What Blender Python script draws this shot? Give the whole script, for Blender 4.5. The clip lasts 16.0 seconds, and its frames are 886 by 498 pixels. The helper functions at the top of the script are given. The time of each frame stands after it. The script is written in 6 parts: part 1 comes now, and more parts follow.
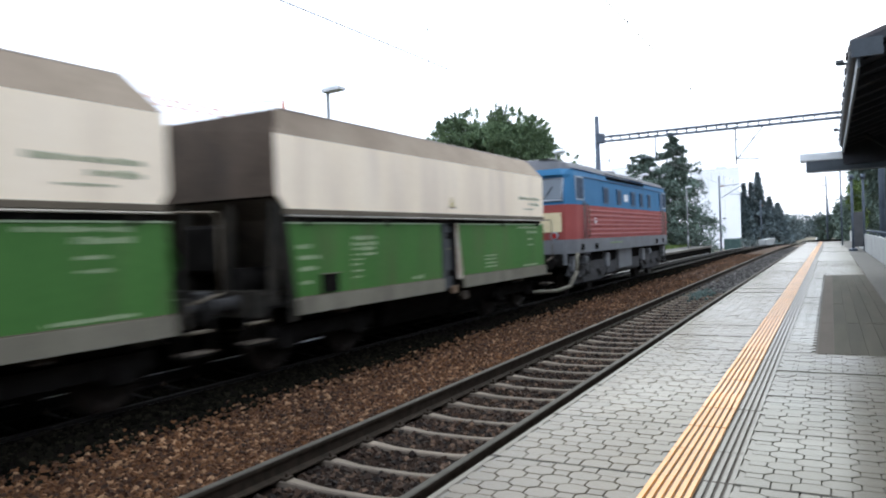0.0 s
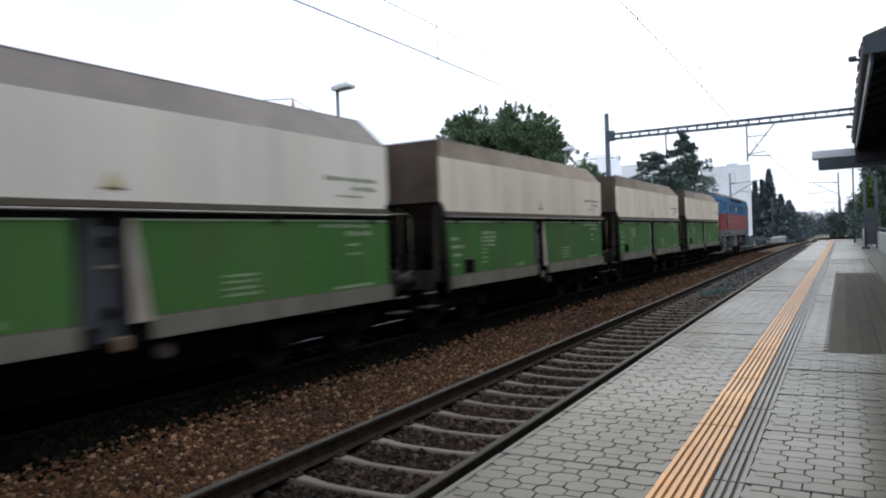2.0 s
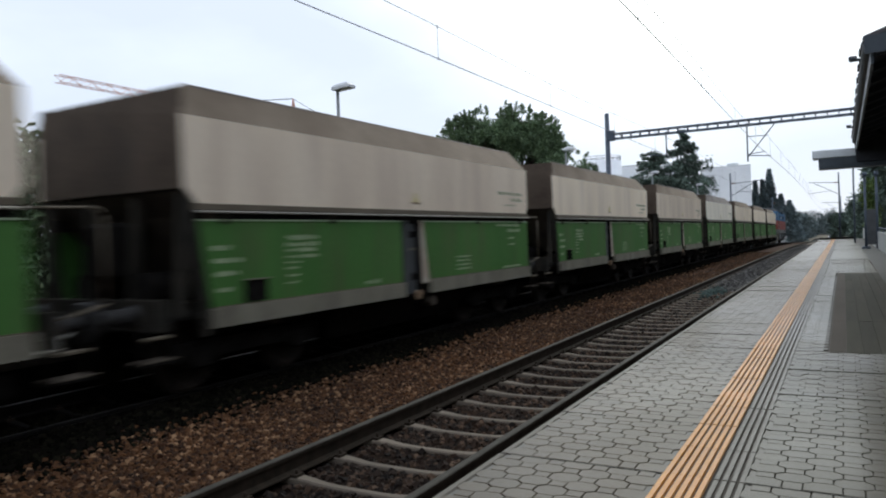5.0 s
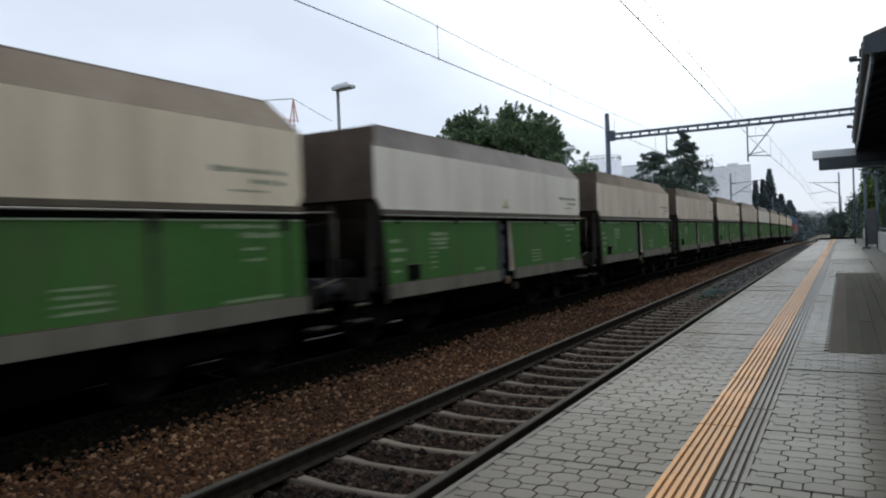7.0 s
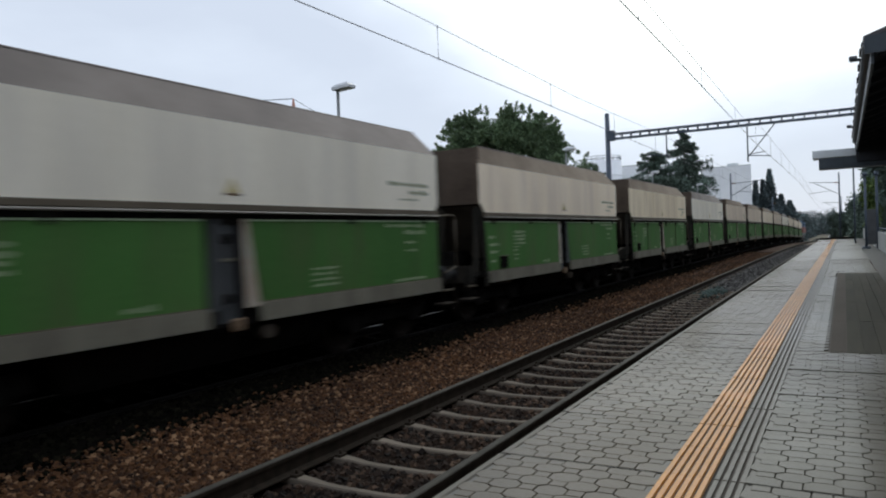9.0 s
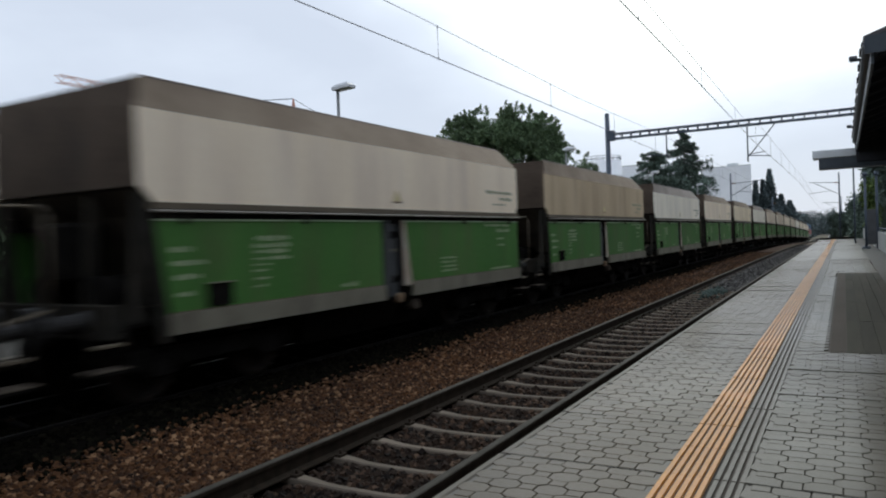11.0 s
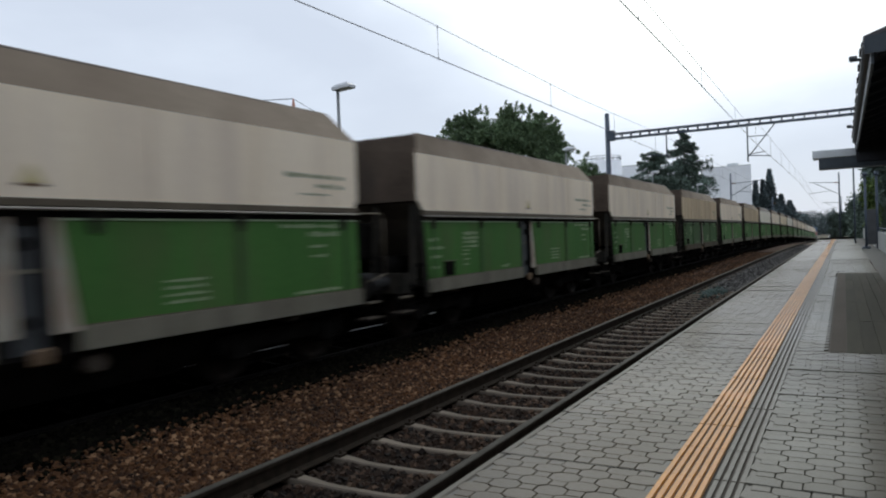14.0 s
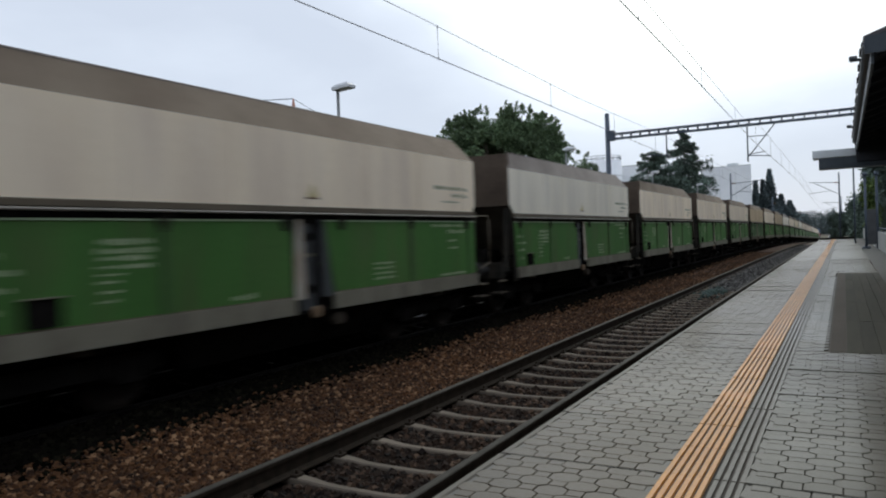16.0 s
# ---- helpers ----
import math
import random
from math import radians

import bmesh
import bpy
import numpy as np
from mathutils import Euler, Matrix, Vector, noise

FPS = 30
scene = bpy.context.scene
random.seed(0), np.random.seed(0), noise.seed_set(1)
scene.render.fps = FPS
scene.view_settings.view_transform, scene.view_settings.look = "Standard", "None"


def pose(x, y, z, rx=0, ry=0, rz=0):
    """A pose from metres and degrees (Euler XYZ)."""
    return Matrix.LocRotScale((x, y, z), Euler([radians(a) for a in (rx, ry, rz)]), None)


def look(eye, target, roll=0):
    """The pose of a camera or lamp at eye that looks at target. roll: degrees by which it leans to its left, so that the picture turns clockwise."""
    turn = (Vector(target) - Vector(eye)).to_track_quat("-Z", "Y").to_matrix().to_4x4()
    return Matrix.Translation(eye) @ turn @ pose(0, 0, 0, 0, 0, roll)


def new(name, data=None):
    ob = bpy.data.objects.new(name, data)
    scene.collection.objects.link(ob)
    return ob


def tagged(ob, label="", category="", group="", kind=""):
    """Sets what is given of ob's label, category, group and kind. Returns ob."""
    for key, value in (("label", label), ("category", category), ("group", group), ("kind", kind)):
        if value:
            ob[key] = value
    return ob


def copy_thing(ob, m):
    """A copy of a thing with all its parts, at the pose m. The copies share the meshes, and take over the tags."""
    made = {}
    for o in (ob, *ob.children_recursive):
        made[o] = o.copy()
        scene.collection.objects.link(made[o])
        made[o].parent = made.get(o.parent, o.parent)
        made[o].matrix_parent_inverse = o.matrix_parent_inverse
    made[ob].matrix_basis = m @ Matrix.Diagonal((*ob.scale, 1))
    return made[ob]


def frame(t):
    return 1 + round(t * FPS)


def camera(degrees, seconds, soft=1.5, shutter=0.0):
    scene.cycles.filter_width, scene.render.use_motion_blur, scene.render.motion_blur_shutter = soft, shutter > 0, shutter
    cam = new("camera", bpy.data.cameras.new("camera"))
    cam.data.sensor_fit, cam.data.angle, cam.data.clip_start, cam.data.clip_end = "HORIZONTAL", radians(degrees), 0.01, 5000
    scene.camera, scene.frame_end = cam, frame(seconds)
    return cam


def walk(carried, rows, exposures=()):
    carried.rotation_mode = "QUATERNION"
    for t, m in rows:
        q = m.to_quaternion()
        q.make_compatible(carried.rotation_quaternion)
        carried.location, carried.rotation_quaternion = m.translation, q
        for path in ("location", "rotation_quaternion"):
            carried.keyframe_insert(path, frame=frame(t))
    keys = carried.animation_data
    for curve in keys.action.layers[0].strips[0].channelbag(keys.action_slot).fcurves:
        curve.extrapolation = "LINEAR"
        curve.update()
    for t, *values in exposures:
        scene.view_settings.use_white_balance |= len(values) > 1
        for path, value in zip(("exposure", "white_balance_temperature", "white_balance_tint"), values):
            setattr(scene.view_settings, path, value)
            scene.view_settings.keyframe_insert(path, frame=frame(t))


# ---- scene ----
cam = camera(64.02, 16.0, soft=2.05, shutter=0.5)


def eye_row(t, yaw, pitch):
    """The camera stands on the platform; only its turn changes a little at the start."""
    e = Vector((0, 0, 1.794))
    a, b = radians(29.52 + yaw), radians(0.79 + pitch)
    way = Vector((-math.sin(a) * math.cos(b), math.cos(a) * math.cos(b), -math.sin(b)))
    return (t, look(e, e + way * 10, -2.2))


walk(cam, [eye_row(0.0, -0.80, -0.155), eye_row(0.1, -0.68, -0.12), eye_row(0.2, -0.53, -0.09), eye_row(0.3, -0.35, -0.06),
           eye_row(0.4, -0.22, -0.03), eye_row(0.5, -0.15, -0.02), eye_row(1.0, -0.08, 0), eye_row(1.5, -0.04, 0),
           eye_row(4.0, -0.03, 0), eye_row(6.5, 0, 0), eye_row(16.0, 0, 0)],
     exposures=[(0.0, 1.45, 6350, 5), (0.5, 1.21, 6350, 5), (1.0, 0.98, 6380, 5), (1.5, 0.83, 6420, 6), (2.5, 0.60, 6420, 6), (4.0, 0.46, 6450, 5), (6.5, 0.28, 6500, 4), (8.5, 0.14, 6480, 4), (16.0, 0.11, 6520, 4)])

# ---- world and light: a bright overcast sky ----
world = bpy.data.worlds.new("overcast_sky")
scene.world = world
world.use_nodes = True
wn, wl = world.node_tree.nodes, world.node_tree.links
wn.clear()
sky = wn.new("ShaderNodeTexSky")
sky.sky_type, sky.sun_disc = "NISHITA", False
sky.sun_elevation, sky.sun_rotation = radians(37), radians(-8.7)
sky_gain = wn.new("ShaderNodeMix")
sky_gain.data_type, sky_gain.blend_type = "RGBA", "MULTIPLY"
sky_gain.inputs["Factor"].default_value = 1
sky_gain.inputs[7].default_value = (0.1, 0.1, 0.1, 1)
wl.new(sky.outputs[0], sky_gain.inputs[6])
wco = wn.new("ShaderNodeTexCoord")
wmap = wn.new("ShaderNodeMapping")
wmap.inputs["Scale"].default_value = (1.0, 1.0, 2.4)
wl.new(wco.outputs["Generated"], wmap.inputs[0])
cloud = wn.new("ShaderNodeTexNoise")
cloud.inputs["Scale"].default_value, cloud.inputs["Detail"].default_value = 2.2, 6
cloud.inputs["Roughness"].default_value = 0.5
wl.new(wmap.outputs[0], cloud.inputs["Vector"])
# the cloud cover is brightest round the hidden sun and greys off away from it
toward = wn.new("ShaderNodeVectorMath")
toward.operation = "DOT_PRODUCT"
wl.new(wco.outputs["Generated"], toward.inputs[0])
toward.inputs[1].default_value = Vector((-0.12, 0.78, 0.60)).normalized()
glow = wn.new("ShaderNodeMapRange")
glow.interpolation_type = "SMOOTHSTEP"
glow.inputs[1].default_value, glow.inputs[2].default_value = 0.83, 0.95
wl.new(toward.outputs["Value"], glow.inputs[0])
soft = wn.new("ShaderNodeMath")
soft.operation = "MULTIPLY_ADD"
wl.new(cloud.outputs["Fac"], soft.inputs[0])
soft.inputs[1].default_value = 1.3
wl.new(glow.outputs[0], soft.inputs[2])
lift = wn.new("ShaderNodeMath")
lift.operation = "SUBTRACT"
wl.new(soft.outputs[0], lift.inputs[0])
lift.inputs[1].default_value = 0.57
cramp = wn.new("ShaderNodeValToRGB")
cramp.color_ramp.elements[0].position, cramp.color_ramp.elements[0].color = 0.0, (0.645, 0.69, 0.835, 1)
cramp.color_ramp.elements[1].position, cramp.color_ramp.elements[1].color = 1.0, (1.38, 1.41, 1.41, 1)
mid = cramp.color_ramp.elements.new(0.38)
mid.color = (0.78, 0.83, 0.98, 1)
wl.new(lift.outputs[0], cramp.inputs[0])
wmix = wn.new("ShaderNodeMix")
wmix.data_type = "RGBA"
wmix.inputs["Factor"].default_value = 0.92
wl.new(sky_gain.outputs[2], wmix.inputs[6])
# an overcast sky grows brighter towards the zenith
high = wn.new("ShaderNodeSeparateXYZ")
wl.new(wco.outputs["Generated"], high.inputs[0])
dome = wn.new("ShaderNodeMapRange")
dome.inputs[1].default_value, dome.inputs[2].default_value = 0.3, 1.0
dome.inputs[3].default_value, dome.inputs[4].default_value = 1.0, 1.25
wl.new(high.outputs[2], dome.inputs[0])
veil = wn.new("ShaderNodeVectorMath")
veil.operation = "SCALE"
wl.new(cramp.outputs[0], veil.inputs[0])
wl.new(dome.outputs[0], veil.inputs["Scale"])
wl.new(veil.outputs[0], wmix.inputs[7])
wbg = wn.new("ShaderNodeBackground")
wout = wn.new("ShaderNodeOutputWorld")
wl.new(wmix.outputs[2], wbg.inputs[0])
wl.new(wbg.outputs[0], wout.inputs[0])
sun_data = bpy.data.lights.new("sun", "SUN")
sun_data.energy, sun_data.angle, sun_data.color = 0.3, radians(30), (1.0, 0.97, 0.92)
sun = new("sun", sun_data)
sun.matrix_world = look((-7.2, 46.8, 36), (0, 0, 0))


# ---- materials ----
def material(name, a, b, scale=3.0, rough=0.7, metal=0.0, bump=0.3, fine=40.0, dirt=None, dirt_scale=0.6, dirt_amount=0.5,
             per_object=0.0, streak=None, spec=0.5, wet=0.0):
    """A surface that varies between colours a and b at two scales, with dirt patches and fine relief."""
    m = bpy.data.materials.new(name)
    m.use_nodes = True
    n, l = m.node_tree.nodes, m.node_tree.links
    bs = n["Principled BSDF"]
    bs.inputs["Roughness"].default_value, bs.inputs["Metallic"].default_value = rough, metal
    bs.inputs["Specular IOR Level"].default_value = spec
    tc = n.new("ShaderNodeTexCoord")
    mp = n.new("ShaderNodeMapping")
    l.new(tc.outputs["Object"], mp.inputs[0])
    if streak:
        mp.inputs["Scale"].default_value = streak
    n1 = n.new("ShaderNodeTexNoise")
    n1.inputs["Scale"].default_value, n1.inputs["Detail"].default_value = scale, 5
    l.new(mp.outputs[0], n1.inputs["Vector"])
    n2 = n.new("ShaderNodeTexNoise")
    n2.inputs["Scale"].default_value, n2.inputs["Detail"].default_value = fine, 3
    l.new(tc.outputs["Object"], n2.inputs["Vector"])
    add = n.new("ShaderNodeMath")
    add.operation = "MULTIPLY_ADD"
    l.new(n2.outputs["Fac"], add.inputs[0])
    add.inputs[1].default_value = 0.5
    l.new(n1.outputs["Fac"], add.inputs[2])
    rg = n.new("ShaderNodeMapRange")
    rg.inputs[1].default_value, rg.inputs[2].default_value = 0.5, 1.0
    l.new(add.outputs[0], rg.inputs[0])
    mix = n.new("ShaderNodeMix")
    mix.data_type = "RGBA"
    mix.inputs[6].default_value, mix.inputs[7].default_value = (*a, 1), (*b, 1)
    l.new(rg.outputs[0], mix.inputs["Factor"])
    out = mix.outputs[2]
    if dirt:
        n3 = n.new("ShaderNodeTexNoise")
        n3.inputs["Scale"].default_value, n3.inputs["Detail"].default_value = dirt_scale, 7
        n3.inputs["Roughness"].default_value = 0.62
        l.new(mp.outputs[0], n3.inputs["Vector"])
        r3 = n.new("ShaderNodeMapRange")
        r3.inputs[1].default_value, r3.inputs[2].default_value = 0.46, 0.70
        r3.inputs[4].default_value = dirt_amount
        l.new(n3.outputs["Fac"], r3.inputs[0])
        mx = n.new("ShaderNodeMix")
        mx.data_type = "RGBA"
        mx.inputs[7].default_value = (*dirt, 1)
        l.new(r3.outputs[0], mx.inputs["Factor"])
        l.new(out, mx.inputs[6])
        out = mx.outputs[2]
    if per_object:
        oi = n.new("ShaderNodeObjectInfo")
        hv = n.new("ShaderNodeHueSaturation")
        rr = n.new("ShaderNodeMapRange")
        rr.inputs[3].default_value, rr.inputs[4].default_value = 1 - per_object, 1 + per_object
        l.new(oi.outputs["Random"], rr.inputs[0])
        l.new(rr.outputs[0], hv.inputs["Value"])
        l.new(out, hv.inputs["Color"])
        out = hv.outputs[0]
    l.new(out, bs.inputs["Base Color"])
    if wet:
        # a thin film of rain water, in patches
        nw = n.new("ShaderNodeTexNoise")
        nw.inputs["Scale"].default_value, nw.inputs["Detail"].default_value = 1.1, 4
        gw = n.new("ShaderNodeNewGeometry")
        l.new(gw.outputs["Position"], nw.inputs["Vector"])
        rw = n.new("ShaderNodeMapRange")
        rw.inputs[1].default_value, rw.inputs[2].default_value = 0.3, 0.65
        rw.inputs[3].default_value, rw.inputs[4].default_value = 0.55 * wet, wet
        l.new(nw.outputs["Fac"], rw.inputs[0])
        l.new(rw.outputs[0], bs.inputs["Coat Weight"])
        bs.inputs["Coat Roughness"].default_value, bs.inputs["Coat IOR"].default_value = 0.16, 1.33
    if bump:
        bp = n.new("ShaderNodeBump")
        bp.inputs["Strength"].default_value, bp.inputs["Distance"].default_value = bump, 0.01
        l.new(add.outputs[0], bp.inputs["Height"])
        l.new(bp.outputs[0], bs.inputs["Normal"])
    return m


def island_material(name, colours, rough=0.85, value=0.35, spec=0.25):
    """Each loose piece of the mesh takes a colour of its own from the ramp."""
    m = bpy.data.materials.new(name)
    m.use_nodes = True
    n, l = m.node_tree.nodes, m.node_tree.links
    bs = n["Principled BSDF"]
    bs.inputs["Roughness"].default_value, bs.inputs["Specular IOR Level"].default_value = rough, spec
    ge = n.new("ShaderNodeNewGeometry")
    rp = n.new("ShaderNodeValToRGB")
    rp.color_ramp.interpolation = "LINEAR"
    els = rp.color_ramp.elements
    while len(els) < len(colours):
        els.new(0.5)
    for i, c in enumerate(colours):
        els[i].position, els[i].color = i / (len(colours) - 1), (*c, 1)
    l.new(ge.outputs["Random Per Island"], rp.inputs[0])
    tc = n.new("ShaderNodeTexCoord")
    nz = n.new("ShaderNodeTexNoise")
    nz.inputs["Scale"].default_value, nz.inputs["Detail"].default_value = 0.35, 6
    l.new(tc.outputs["Object"], nz.inputs["Vector"])
    rr = n.new("ShaderNodeMapRange")
    rr.inputs[1].default_value, rr.inputs[2].default_value = 0.3, 0.7
    rr.inputs[3].default_value, rr.inputs[4].default_value = 1 - value, 1 + value
    l.new(nz.outputs["Fac"], rr.inputs[0])
    hv = n.new("ShaderNodeHueSaturation")
    l.new(rp.outputs[0], hv.inputs["Color"])
    l.new(rr.outputs[0], hv.inputs["Value"])
    l.new(hv.outputs[0], bs.inputs["Base Color"])
    return m


def glass_material(name, tint, rough=0.05, spec=0.35):
    m = bpy.data.materials.new(name)
    m.use_nodes = True
    bs = m.node_tree.nodes["Principled BSDF"]
    bs.inputs["Base Color"].default_value = (*tint, 1)
    bs.inputs["Roughness"].default_value = rough
    bs.inputs["Specular IOR Level"].default_value = spec
    return m


